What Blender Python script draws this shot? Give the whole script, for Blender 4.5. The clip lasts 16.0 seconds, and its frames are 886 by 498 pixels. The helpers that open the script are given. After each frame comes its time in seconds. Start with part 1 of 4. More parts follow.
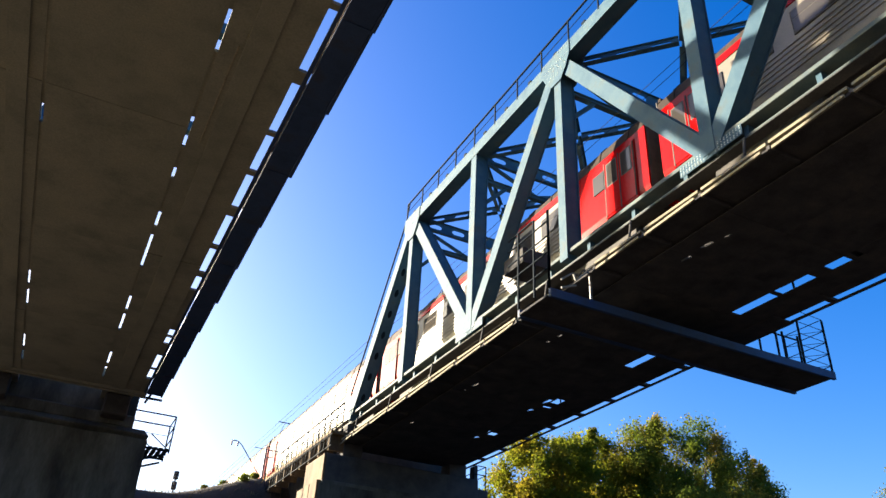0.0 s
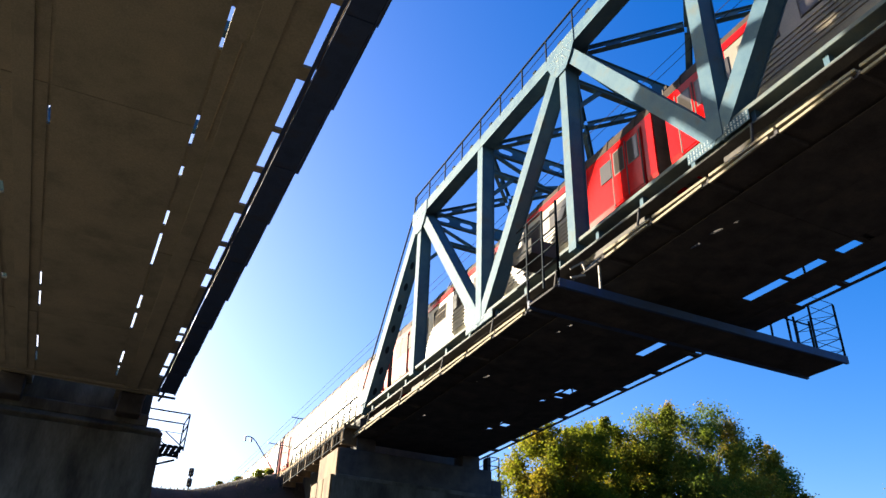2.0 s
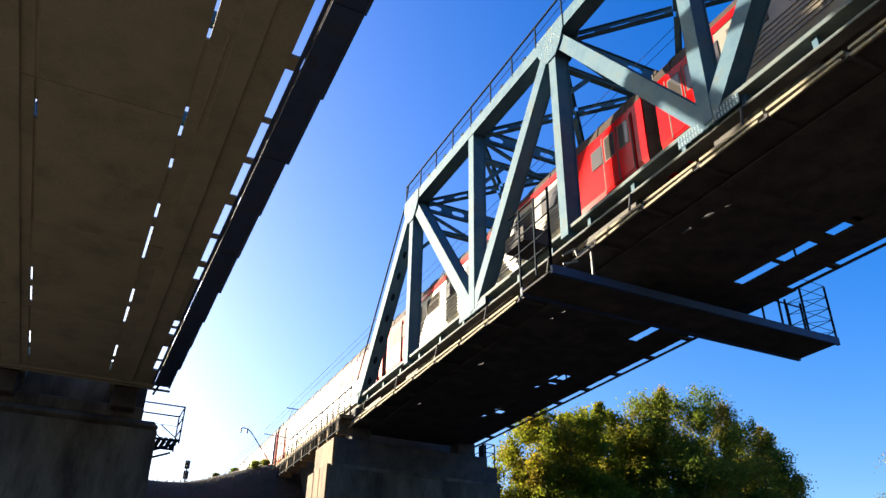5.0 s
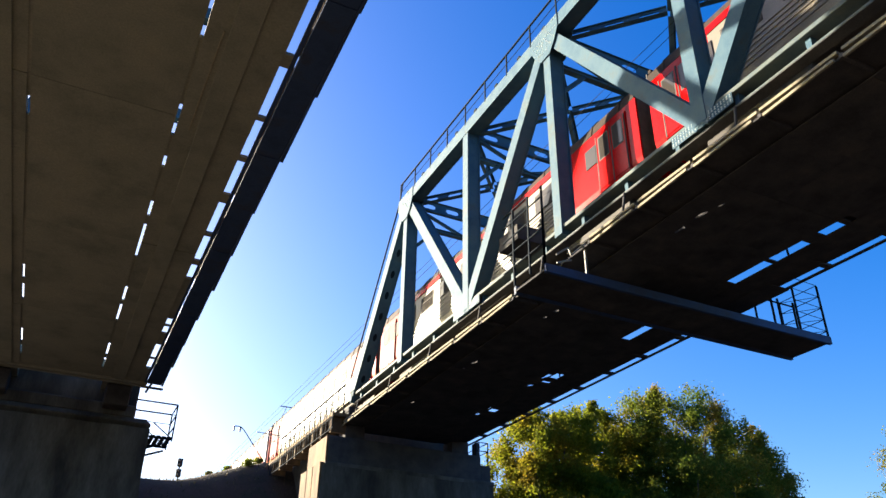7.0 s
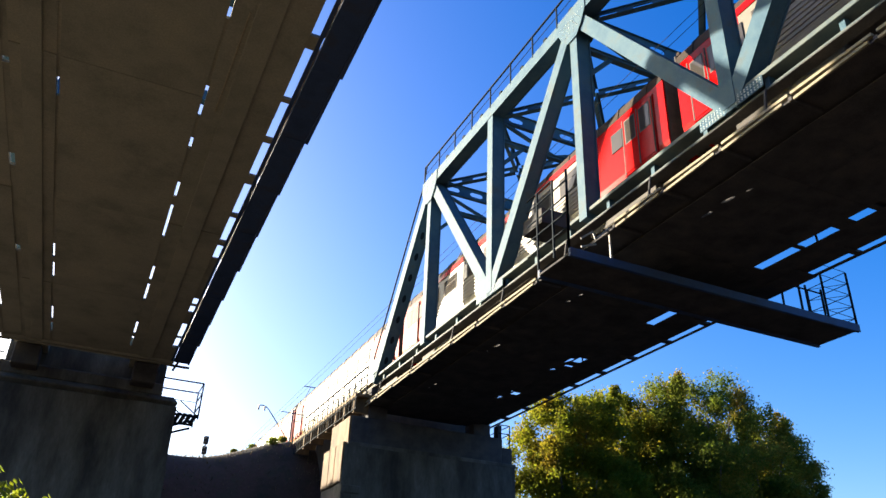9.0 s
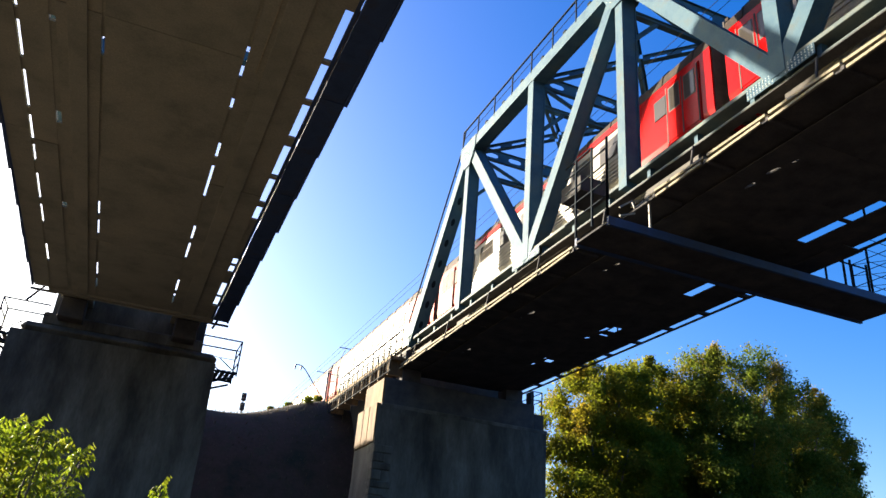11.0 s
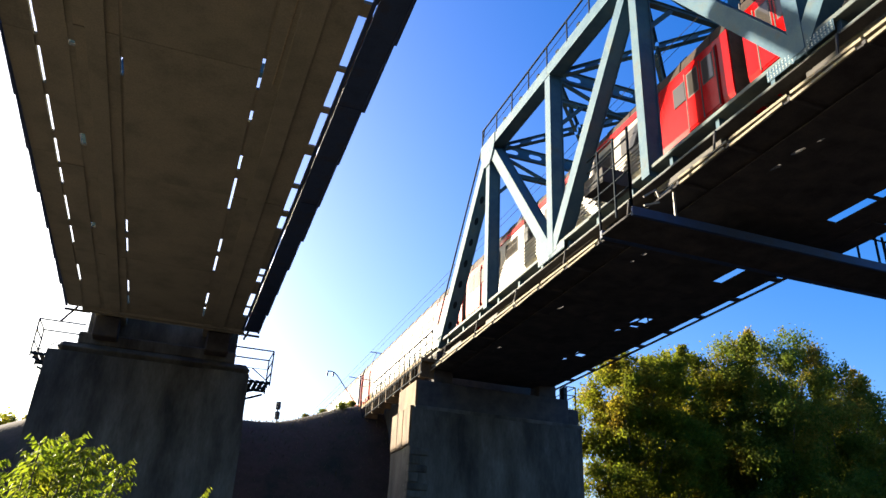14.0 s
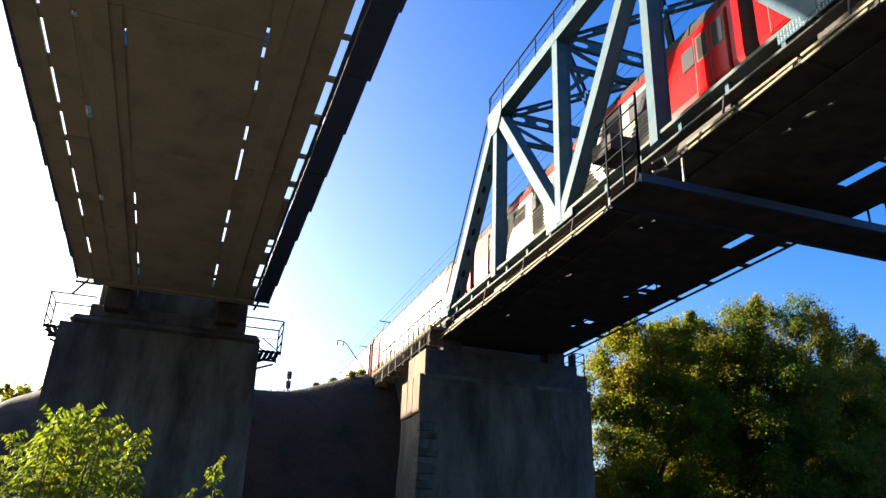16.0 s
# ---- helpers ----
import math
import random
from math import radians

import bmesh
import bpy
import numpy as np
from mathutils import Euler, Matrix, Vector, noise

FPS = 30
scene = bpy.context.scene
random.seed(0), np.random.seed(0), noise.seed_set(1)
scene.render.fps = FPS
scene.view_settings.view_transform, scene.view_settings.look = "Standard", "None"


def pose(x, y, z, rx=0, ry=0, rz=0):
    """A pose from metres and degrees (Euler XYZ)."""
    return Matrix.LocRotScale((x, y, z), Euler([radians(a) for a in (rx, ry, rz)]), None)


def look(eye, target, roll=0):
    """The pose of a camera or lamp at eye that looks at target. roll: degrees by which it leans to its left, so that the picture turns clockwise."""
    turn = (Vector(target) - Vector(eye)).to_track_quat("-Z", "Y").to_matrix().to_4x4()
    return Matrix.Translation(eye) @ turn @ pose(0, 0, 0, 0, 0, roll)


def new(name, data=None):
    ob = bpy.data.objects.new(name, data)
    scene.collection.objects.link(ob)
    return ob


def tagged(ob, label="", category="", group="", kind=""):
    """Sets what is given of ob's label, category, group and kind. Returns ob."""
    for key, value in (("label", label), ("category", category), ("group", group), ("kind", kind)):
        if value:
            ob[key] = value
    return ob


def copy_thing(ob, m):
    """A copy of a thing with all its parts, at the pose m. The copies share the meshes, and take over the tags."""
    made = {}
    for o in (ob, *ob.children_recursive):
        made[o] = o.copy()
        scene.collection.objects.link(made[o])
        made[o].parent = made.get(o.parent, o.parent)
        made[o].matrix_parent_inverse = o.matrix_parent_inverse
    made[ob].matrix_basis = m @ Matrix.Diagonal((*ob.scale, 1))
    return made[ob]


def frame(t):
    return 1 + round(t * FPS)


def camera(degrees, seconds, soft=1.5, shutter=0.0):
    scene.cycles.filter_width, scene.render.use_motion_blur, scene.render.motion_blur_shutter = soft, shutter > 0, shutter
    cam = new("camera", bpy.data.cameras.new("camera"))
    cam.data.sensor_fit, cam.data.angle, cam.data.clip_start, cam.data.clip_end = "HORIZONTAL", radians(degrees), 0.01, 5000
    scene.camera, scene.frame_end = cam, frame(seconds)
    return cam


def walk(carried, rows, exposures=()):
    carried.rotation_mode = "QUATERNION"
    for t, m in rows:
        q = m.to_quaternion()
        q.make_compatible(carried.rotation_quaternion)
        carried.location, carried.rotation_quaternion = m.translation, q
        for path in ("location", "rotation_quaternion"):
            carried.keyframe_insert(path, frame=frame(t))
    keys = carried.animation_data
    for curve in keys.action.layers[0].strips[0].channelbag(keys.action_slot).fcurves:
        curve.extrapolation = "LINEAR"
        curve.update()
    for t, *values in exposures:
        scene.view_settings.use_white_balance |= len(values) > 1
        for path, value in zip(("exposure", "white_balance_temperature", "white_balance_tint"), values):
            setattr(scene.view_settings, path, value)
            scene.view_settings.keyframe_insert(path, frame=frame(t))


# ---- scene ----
# ---------- camera: stands on the river bank and turns where it is ----------
ZB = 13.7                      # height of the bottom chord's axis over the ground
EYE = (-12.514, -35.789, ZB - 12.069)
TURNS = [  # seconds, degrees to the right of the track, degrees up, lean to the right
    (0, 25.3, 30.7, -3.22), (0.5, 24.77, 30.21, -3.0), (1, 25.08, 29.98, -2.62), (1.5, 25.14, 30.17, -2.25),
    (2, 24.61, 30.12, -2.28), (2.5, 24.76, 29.64, -2.01), (3, 25.0, 29.44, -1.67), (3.5, 25.23, 29.54, -1.38),
    (4, 25.32, 29.5, -1.16), (6.5, 25.38, 28.9, -0.89), (7, 25.81, 29.17, -0.95), (7.5, 25.27, 29.06, -0.82),
    (8, 25.71, 29.21, -1.2), (8.5, 25.13, 28.66, -1.29), (9, 23.84, 27.84, -2.39), (11.5, 20.53, 24.43, -4.88),
    (12, 19.93, 23.74, -4.58), (12.5, 19.48, 23.36, -4.52), (13, 19.5, 23.64, -3.93), (13.5, 19.32, 24.32, -3.49),
    (14, 18.93, 24.99, -2.73), (14.5, 18.31, 23.91, -2.35), (15, 17.74, 23.47, -2.89), (15.5, 17.28, 23.2, -2.51),
    (16, 18.4, 22.64, -2.3)]
cam = camera(60.08, 16.0)
PATH = []
for t, yaw, up, lean in TURNS:
    ya, pa = radians(yaw), radians(up)
    way = Vector((math.sin(ya) * math.cos(pa), math.cos(ya) * math.cos(pa), math.sin(pa)))
    PATH.append((t, look(EYE, Vector(EYE) + way * 10, -lean)))
walk(cam, PATH)
scene.view_settings.exposure = 2.8

# ---------- world and sun ----------
SUN_AZ, SUN_EL = -34.0, 15.5    # degrees from the track (to the left), degrees up
world = bpy.data.worlds.new("sky")
scene.world = world
world.use_nodes = True
wn = world.node_tree
sky = wn.nodes.new("ShaderNodeTexSky")
sky.sky_type = "NISHITA"
sky.sun_disc = False
sky.sun_elevation, sky.sun_rotation = radians(SUN_EL), radians(SUN_AZ)
sky.air_density, sky.dust_density, sky.ozone_density = 1.0, 2.6, 2.5
hsv = wn.nodes.new("ShaderNodeHueSaturation")
hsv.inputs["Saturation"].default_value = 1.5
hsv.inputs["Hue"].default_value = 0.518
bg = wn.nodes["Background"]
wn.links.new(sky.outputs[0], hsv.inputs["Color"])
wn.links.new(hsv.outputs[0], bg.inputs["Color"])
bg.inputs["Strength"].default_value = 0.055
sd = bpy.data.lights.new("sun", "SUN")
sd.energy, sd.angle, sd.color = 3.8, radians(0.5), (1.0, 0.87, 0.68)
sun = new("sun", sd)
az, el = radians(SUN_AZ), radians(SUN_EL)
to_sun = Vector((math.sin(az) * math.cos(el), math.cos(az) * math.cos(el), math.sin(el)))
sun.matrix_world = Matrix.Translation(to_sun * 200) @ to_sun.to_track_quat("Z", "Y").to_matrix().to_4x4()


# ---------- materials ----------
def material(name, stops, scale=3.0, fine=40.0, rough=0.7, metal=0.0, bump=0.25, stretch=(1, 1, 1), vary=0.0, trans=0.0, spread=(0.32, 0.68), spec=0.5):
    """Stained, grainy surface: colours from stops by coarse noise, fine noise for grain and relief."""
    m = bpy.data.materials.new(name)
    m.use_nodes = True
    nt = m.node_tree
    b = nt.nodes["Principled BSDF"]
    tc = nt.nodes.new("ShaderNodeTexCoord")
    mp = nt.nodes.new("ShaderNodeMapping")
    mp.inputs["Scale"].default_value = stretch
    nt.links.new(tc.outputs["Object"], mp.inputs["Vector"])
    info = nt.nodes.new("ShaderNodeObjectInfo")
    geo = nt.nodes.new("ShaderNodeNewGeometry")
    shift = nt.nodes.new("ShaderNodeVectorMath")
    shift.operation = "MULTIPLY_ADD"
    nt.links.new(info.outputs["Random"], shift.inputs[0])
    shift.inputs[1].default_value = (37, 23, 51)
    nt.links.new(mp.outputs[0], shift.inputs[2])
    n1 = nt.nodes.new("ShaderNodeTexNoise")
    n1.inputs["Scale"].default_value, n1.inputs["Detail"].default_value, n1.inputs["Roughness"].default_value = scale, 6, 0.65
    n2 = nt.nodes.new("ShaderNodeTexNoise")
    n2.inputs["Scale"].default_value, n2.inputs["Detail"].default_value = fine, 4
    nt.links.new(shift.outputs[0], n1.inputs["Vector"])
    nt.links.new(shift.outputs[0], n2.inputs["Vector"])
    ramp = nt.nodes.new("ShaderNodeValToRGB")
    el_ = ramp.color_ramp.elements
    while len(el_) < len(stops):
        el_.new(0.5)
    for k, c in enumerate(stops):
        el_[k].position = spread[0] + (spread[1] - spread[0]) * k / max(1, len(stops) - 1)
        el_[k].color = (*c, 1)
    nt.links.new(n1.outputs["Fac"], ramp.inputs["Fac"])
    mix = nt.nodes.new("ShaderNodeMix")
    mix.data_type, mix.blend_type = "RGBA", "OVERLAY"
    mix.inputs["Factor"].default_value = 0.35
    nt.links.new(ramp.outputs["Color"], mix.inputs["A"])
    nt.links.new(n2.outputs["Fac"], mix.inputs["B"])
    last = mix.outputs["Result"]
    if vary:
        add = nt.nodes.new("ShaderNodeMath")
        add.operation = "ADD"
        nt.links.new(info.outputs["Random"], add.inputs[0])
        nt.links.new(geo.outputs["Random Per Island"], add.inputs[1])
        fr = nt.nodes.new("ShaderNodeMath")
        fr.operation = "FRACT"
        nt.links.new(add.outputs[0], fr.inputs[0])
        mr = nt.nodes.new("ShaderNodeMapRange")
        mr.inputs["To Min"].default_value, mr.inputs["To Max"].default_value = 1 - vary, 1 + vary
        nt.links.new(fr.outputs[0], mr.inputs["Value"])
        hs = nt.nodes.new("ShaderNodeHueSaturation")
        nt.links.new(mr.outputs[0], hs.inputs["Value"])
        nt.links.new(last, hs.inputs["Color"])
        last = hs.outputs[0]
    nt.links.new(last, b.inputs["Base Color"])
    b.inputs["Roughness"].default_value, b.inputs["Metallic"].default_value = rough, metal
    b.inputs["Specular IOR Level"].default_value = spec
    if bump:
        bp = nt.nodes.new("ShaderNodeBump")
        bp.inputs["Strength"].default_value, bp.inputs["Distance"].default_value = bump, 0.02
        nt.links.new(n2.outputs["Fac"], bp.inputs["Height"])
        nt.links.new(bp.outputs[0], b.inputs["Normal"])
    if trans:
        tl = nt.nodes.new("ShaderNodeBsdfTranslucent")
        ms = nt.nodes.new("ShaderNodeMixShader")
        ms.inputs[0].default_value = trans
        nt.links.new(last, tl.inputs["Color"])
        nt.links.new(b.outputs[0], ms.inputs[1])
        nt.links.new(tl.outputs[0], ms.inputs[2])
        nt.links.new(ms.outputs[0], nt.nodes["Material Output"].inputs["Surface"])
    return m


M_PAINT = material("truss_paint", [(0.034, 0.0781, 0.1156), (0.0467, 0.0967, 0.1352), (0.0612, 0.1135, 0.147), (0.0723, 0.0977, 0.1029)], 1.4, 60, 0.7, 0.0, 0.06, spec=0.15)
# Truss paint made paler and creamier, with sunlight on the chord put in.
M_CHORD = material("sunlit_chord_paint", [(0.062, 0.0875, 0.0975), (0.093, 0.1155, 0.1125), (0.124, 0.133, 0.1125)], 2.0, 60, 0.7, 0.0, 0.1, spec=0.2)
M_RIVET = material("rivet_paint", [(0.324, 0.378, 0.378), (0.45, 0.486, 0.468)], 8, 60, 0.5, 0, 0.1)
# Pale copy of the railing colour, with rust, for the parts shown sunlit.
M_RAIL = material("sunlit_rail_paint", [(0.165, 0.1705, 0.1595), (0.2475, 0.242, 0.209), (0.165, 0.11, 0.066)], 3, 60, 0.55, 0.0, 0.1)
M_HAND = material("dark_handrail_paint", [(0.005, 0.011, 0.018), (0.01, 0.018, 0.026)], 4, 60, 0.75, 0.0, 0.1, spec=0.05)
M_SLAB = material("walkway_slab", [(0.187, 0.1612, 0.105), (0.2585, 0.2288, 0.155), (0.1485, 0.1248, 0.085)], 3, 30, 0.9, 0, 0.4, vary=0.15)
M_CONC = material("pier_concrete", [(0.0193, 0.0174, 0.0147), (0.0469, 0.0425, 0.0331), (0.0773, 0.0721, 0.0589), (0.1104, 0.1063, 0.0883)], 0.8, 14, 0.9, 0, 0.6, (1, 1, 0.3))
# Lighter, more orange than the pier: warm sunlight is mixed into the colour.
M_CONC2 = material("sunlit_concrete", [(0.05, 0.028, 0.012), (0.115, 0.07, 0.03), (0.19, 0.125, 0.06)], 1.6, 14, 0.9, 0, 0.5, (1, 1, 0.4))
M_EARTH = material("embankment_earth", [(0.0101, 0.0117, 0.005), (0.0252, 0.0171, 0.009), (0.0399, 0.0225, 0.015), (0.021, 0.0225, 0.01)], 0.6, 5, 1.0, 0, 1.0)
M_GREY = material("car_grey", [(0.1607, 0.14, 0.1074), (0.1993, 0.1742, 0.1336)], 2, 40, 0.4, 0, 0.05)
M_RED = material("car_red", [(0.288, 0.0016, 0.0012), (0.368, 0.0024, 0.0016)], 2, 40, 0.2, 0, 0.0, spec=0.12)
M_ROOF = material("car_roof", [(0.0315, 0.0225, 0.0189), (0.054, 0.0405, 0.0315)], 2, 30, 0.7, 0, 0.2, spec=0.1)
M_UNDER = material("underframe", [(0.03, 0.028, 0.025), (0.07, 0.06, 0.05)], 3, 30, 0.8, 0, 0.2)
M_BARK = material("bark", [(0.06, 0.045, 0.03), (0.13, 0.1, 0.07)], 6, 40, 0.95, 0, 0.8, (1, 1, 0.3))
M_WOOD = material("bridge_timber", [(0.05, 0.035, 0.025), (0.1, 0.075, 0.05)], 4, 40, 0.9, 0, 0.4, (1, 6, 6), vary=0.2)
M_WIRE = material("wire", [(0.02, 0.02, 0.02), (0.03, 0.028, 0.025)], 5, 50, 0.9, 0.0, 0, spec=0.05)
M_STEEL = material("rail_steel", [(0.2, 0.13, 0.09), (0.3, 0.22, 0.16)], 5, 50, 0.4, 0.7, 0.1)


def glass_material():
    m = bpy.data.materials.new("car_glass")
    m.use_nodes = True
    b = m.node_tree.nodes["Principled BSDF"]
    b.inputs["Base Color"].default_value = (0.05, 0.045, 0.04, 1)
    b.inputs["Roughness"].default_value = 0.06
    b.inputs["Specular IOR Level"].default_value = 0.35
    return m


M_GLASS = glass_material()


# Rusty steel lightened to the olive brown of a glare veil.
M_VEILED_RUST = material("veiled_rust_underside", [(0.182, 0.182, 0.1378), (0.2509, 0.246, 0.187), (0.2952, 0.2755, 0.2017)], 0.7, 25, 0.85, 0.0, 0.3)
# Dark steel; along the girder bridge's edge the blue of haze is coloured in.
M_NAVY = material("hazy_navy_steel", [(0.014, 0.038, 0.1), (0.024, 0.055, 0.14), (0.03, 0.04, 0.07)], 1.5, 30, 0.7, 0.0, 0.2)
# Dark steel; shade under the decks and over the pier is put into it.
M_DARK = material("shade_dark_steel", [(0.039, 0.039, 0.0405), (0.06, 0.0585, 0.06), (0.087, 0.0795, 0.072)], 1.2, 30, 0.85, 0.0, 0.3, spec=0.12)
M_LEAF = material("tree_leaf", [(0.085, 0.12, 0.008), (0.14, 0.155, 0.011), (0.22, 0.15, 0.014)], 0.35, 3, 0.75, 0, 0, vary=0.2, trans=0.68, spec=0.15)
M_LEAF2 = material("dark_tree_leaf", [(0.0745, 0.1165, 0.0124), (0.132, 0.1552, 0.0171), (0.2794, 0.1863, 0.0233)], 0.25, 3, 0.75, 0, 0, vary=0.2, trans=0.6, spec=0.15)
M_SHRUB = material("maple_leaf", [(0.11, 0.17, 0.009), (0.16, 0.21, 0.012), (0.22, 0.215, 0.016)], 2.0, 9, 0.5, 0, 0, vary=0.25, trans=0.55)
M_GRASS = material("dry_grass", [(0.035, 0.0385, 0.014), (0.07, 0.056, 0.0245), (0.091, 0.063, 0.035)], 2.0, 9, 0.8, 0, 0, vary=0.3, trans=0.3)
M_DOOR = material("door_red", [(0.357, 0.0017, 0.0013), (0.442, 0.003, 0.0021)], 2, 40, 0.22, 0, 0.0, spec=0.12)
M_GALV = material("galvanised", [(0.1, 0.11, 0.12), (0.18, 0.19, 0.2)], 4, 50, 0.5, 0.2, 0.1)


# ---------- mesh helpers ----------
def thing(name, at, label, category, group="", kind=""):
    ob = new(name)
    ob.location = at
    ob.empty_display_size = 0.3
    return tagged(ob, label, category, group, kind)


def link(name, me, mat, parent, label="", m=None):
    if not me.materials:
        me.materials.append(mat)
    ob = new(name, me)
    if parent is not None:
        ob.parent = parent
    if m is not None:
        ob.matrix_basis = m
    if label:
        ob["label"] = label
    return ob


def part(name, bm, mat, parent, label="", m=None, smooth=False):
    me = bpy.data.meshes.new(name)
    bm.normal_update()
    bm.to_mesh(me)
    bm.free()
    if smooth:
        for f in me.polygons:
            f.use_smooth = True
    return link(name, me, mat, parent, label, m)


def add_box(bm, lo, hi, bevel=0.0):
    lo, hi = Vector(lo), Vector(hi)
    r = bmesh.ops.create_cube(bm, size=1, matrix=Matrix.LocRotScale((lo + hi) / 2, None, hi - lo))
    if bevel:
        es = list({e for v in r["verts"] for e in v.link_edges})
        bmesh.ops.bevel(bm, geom=es, offset=bevel, segments=1, affect="EDGES")


def box(name, lo, hi, mat, parent=None, label="", bevel=0.0):
    """A block with its origin at its base."""
    lo, hi = Vector(lo), Vector(hi)
    base = Vector(((lo.x + hi.x) / 2, (lo.y + hi.y) / 2, lo.z))
    bm = bmesh.new()
    add_box(bm, lo - base, hi - base, bevel)
    return part(name, bm, mat, parent, label, Matrix.Translation(base))


def rod_into(bm, a, b, r, sides=6):
    a, b = Vector(a), Vector(b)
    d = b - a
    q = d.to_track_quat("Z", "Y").to_matrix().to_4x4()
    bmesh.ops.create_cone(bm, cap_ends=True, segments=sides, radius1=r, radius2=r, depth=d.length, matrix=Matrix.Translation((a + b) / 2) @ q)


def rod(name, a, b, r, mat, parent, label="", sides=6):
    bm = bmesh.new()
    a = Vector(a)
    rod_into(bm, (0, 0, 0), Vector(b) - a, r, sides)
    return part(name, bm, mat, parent, label, Matrix.Translation(a))


SECTIONS = {}


def section(kind, length, w, h):
    """Mesh of a steel member along +z, w in x, h in y, its open sides towards y."""
    key = (kind, round(length, 3), w, h)
    if key in SECTIONS:
        return SECTIONS[key]
    bm = bmesh.new()
    a, b, t = w / 2, h / 2, 0.035
    if kind == "H":
        r = b - 0.045
        prof = [(-a, -b), (-a + t, -b), (-a + t, -r), (a - t, -r), (a - t, -b), (a, -b), (a, b), (a - t, b), (a - t, r), (-a + t, r), (-a + t, b), (-a, b)]
    elif kind == "C":
        r = b - 0.16
        prof = [(-a, -b), (-a + 0.06, -b), (-a + 0.06, -r), (a - 0.06, -r), (a - 0.06, -b), (a, -b), (a, b), (a - 0.06, b), (a - 0.06, r), (-a + 0.06, r), (-a + 0.06, b), (-a, b)]
    elif kind == "L":
        prof = [(-a, -b), (a, -b), (a, -b + 0.012), (-a + 0.012, -b + 0.012), (-a + 0.012, b), (-a, b)]
    else:
        c = min(0.012, a / 4, b / 4)
        prof = [(-a + c, -b), (a - c, -b), (a, -b + c), (a, b - c), (a - c, b), (-a + c, b), (-a, b - c), (-a, -b + c)]
    lo = [bm.verts.new((x, y, 0)) for x, y in prof]
    hi = [bm.verts.new((x, y, length)) for x, y in prof]
    n = len(prof)
    for k in range(n):
        bm.faces.new((lo[k], lo[(k + 1) % n], hi[(k + 1) % n], hi[k]))
    bm.faces.new(lo[::-1])
    bm.faces.new(hi)
    bm.normal_update()
    me = bpy.data.meshes.new("member")
    bm.to_mesh(me)
    bm.free()
    SECTIONS[key] = me
    return me


def member(name, a, b, w, h, mat, parent, kind="H", side=(1, 0, 0), label=""):
    """A member from a to b; its width w lies along side."""
    a, b = Vector(a), Vector(b)
    z = (b - a).normalized()
    x = Vector(side)
    x = (x - z * x.dot(z)).normalized()
    y = z.cross(x)
    m = Matrix((x, y, z)).transposed().to_4x4()
    m.translation = a
    me = section(kind, (b - a).length, w, h)
    if me.materials and me.materials[0] != mat:
        me = me.copy()
        me.materials.clear()
    return link(name, me, mat, parent, label, m)


# ---------- ground ----------
def smooth(a, b, x):
    t = min(1, max(0, (x - a) / (b - a)))
    return t * t * (3 - 2 * t)


def ground_height(x, y):
    """Flat bank, rising to the railway embankment behind the piers."""
    crest = ZB - 0.5
    saddle = ZB - 2.15
    top = crest if x > -0.8 else (saddle + (crest - saddle) * smooth(-7.0, -0.6, x))
    # unseen behind the pier; raised to crest height to shade the other flank
    if x < -9.5:
        top = saddle + (crest - saddle) * smooth(-9.5, -11.0, x)
    if x < -17.5:
        top -= 2.6 * smooth(-17.5, -19.5, x)
    lift = smooth(1.0, 13.0, y)
    edge = smooth(-36, -18, x) * (1 - smooth(6.0, 14, x))
    z = top * lift * edge
    z += 0.35 * noise.noise(Vector((x * 0.12, y * 0.12, 0))) * (1 - 0.6 * lift)
    return z


def build_ground():
    bm = bmesh.new()
    xs = sorted(set([-3000, -1200, -500, -200, -100, -70] + [-50 + 1.25 * k for k in range(81)] + [60, 80, 120, 250, 600, 1500, 3000]))
    ys = sorted(set([-3000, -1000, -400, -150, -90] + [-70 + 2.5 * k for k in range(28)] + [1.0 * k for k in range(0, 41)] + [50, 70, 100, 150, 300, 600, 1500, 3000]))
    grid = [[bm.verts.new((x, y, ground_height(x, y))) for y in ys] for x in xs]
    for i in range(len(xs) - 1):
        for j in range(len(ys) - 1):
            bm.faces.new((grid[i][j], grid[i + 1][j], grid[i + 1][j + 1], grid[i][j + 1]))
    ob = part("ground", bm, M_EARTH, None, "", None, True)
    tagged(ob, "dark grassy river bank rising into a railway embankment", "ground", kind="structure")


build_ground()

# ---------- the truss bridge ----------
PAN, NP, HT, WT = 6.258, 10, 8.5, 5.8       # panel, panels, height of the truss, between the trusses
DECK = -1.3                                  # walkway level under the chord's axis
LEN = PAN * NP


def node(k, top, x):
    return Vector((x, -PAN * k, HT if top else 0))


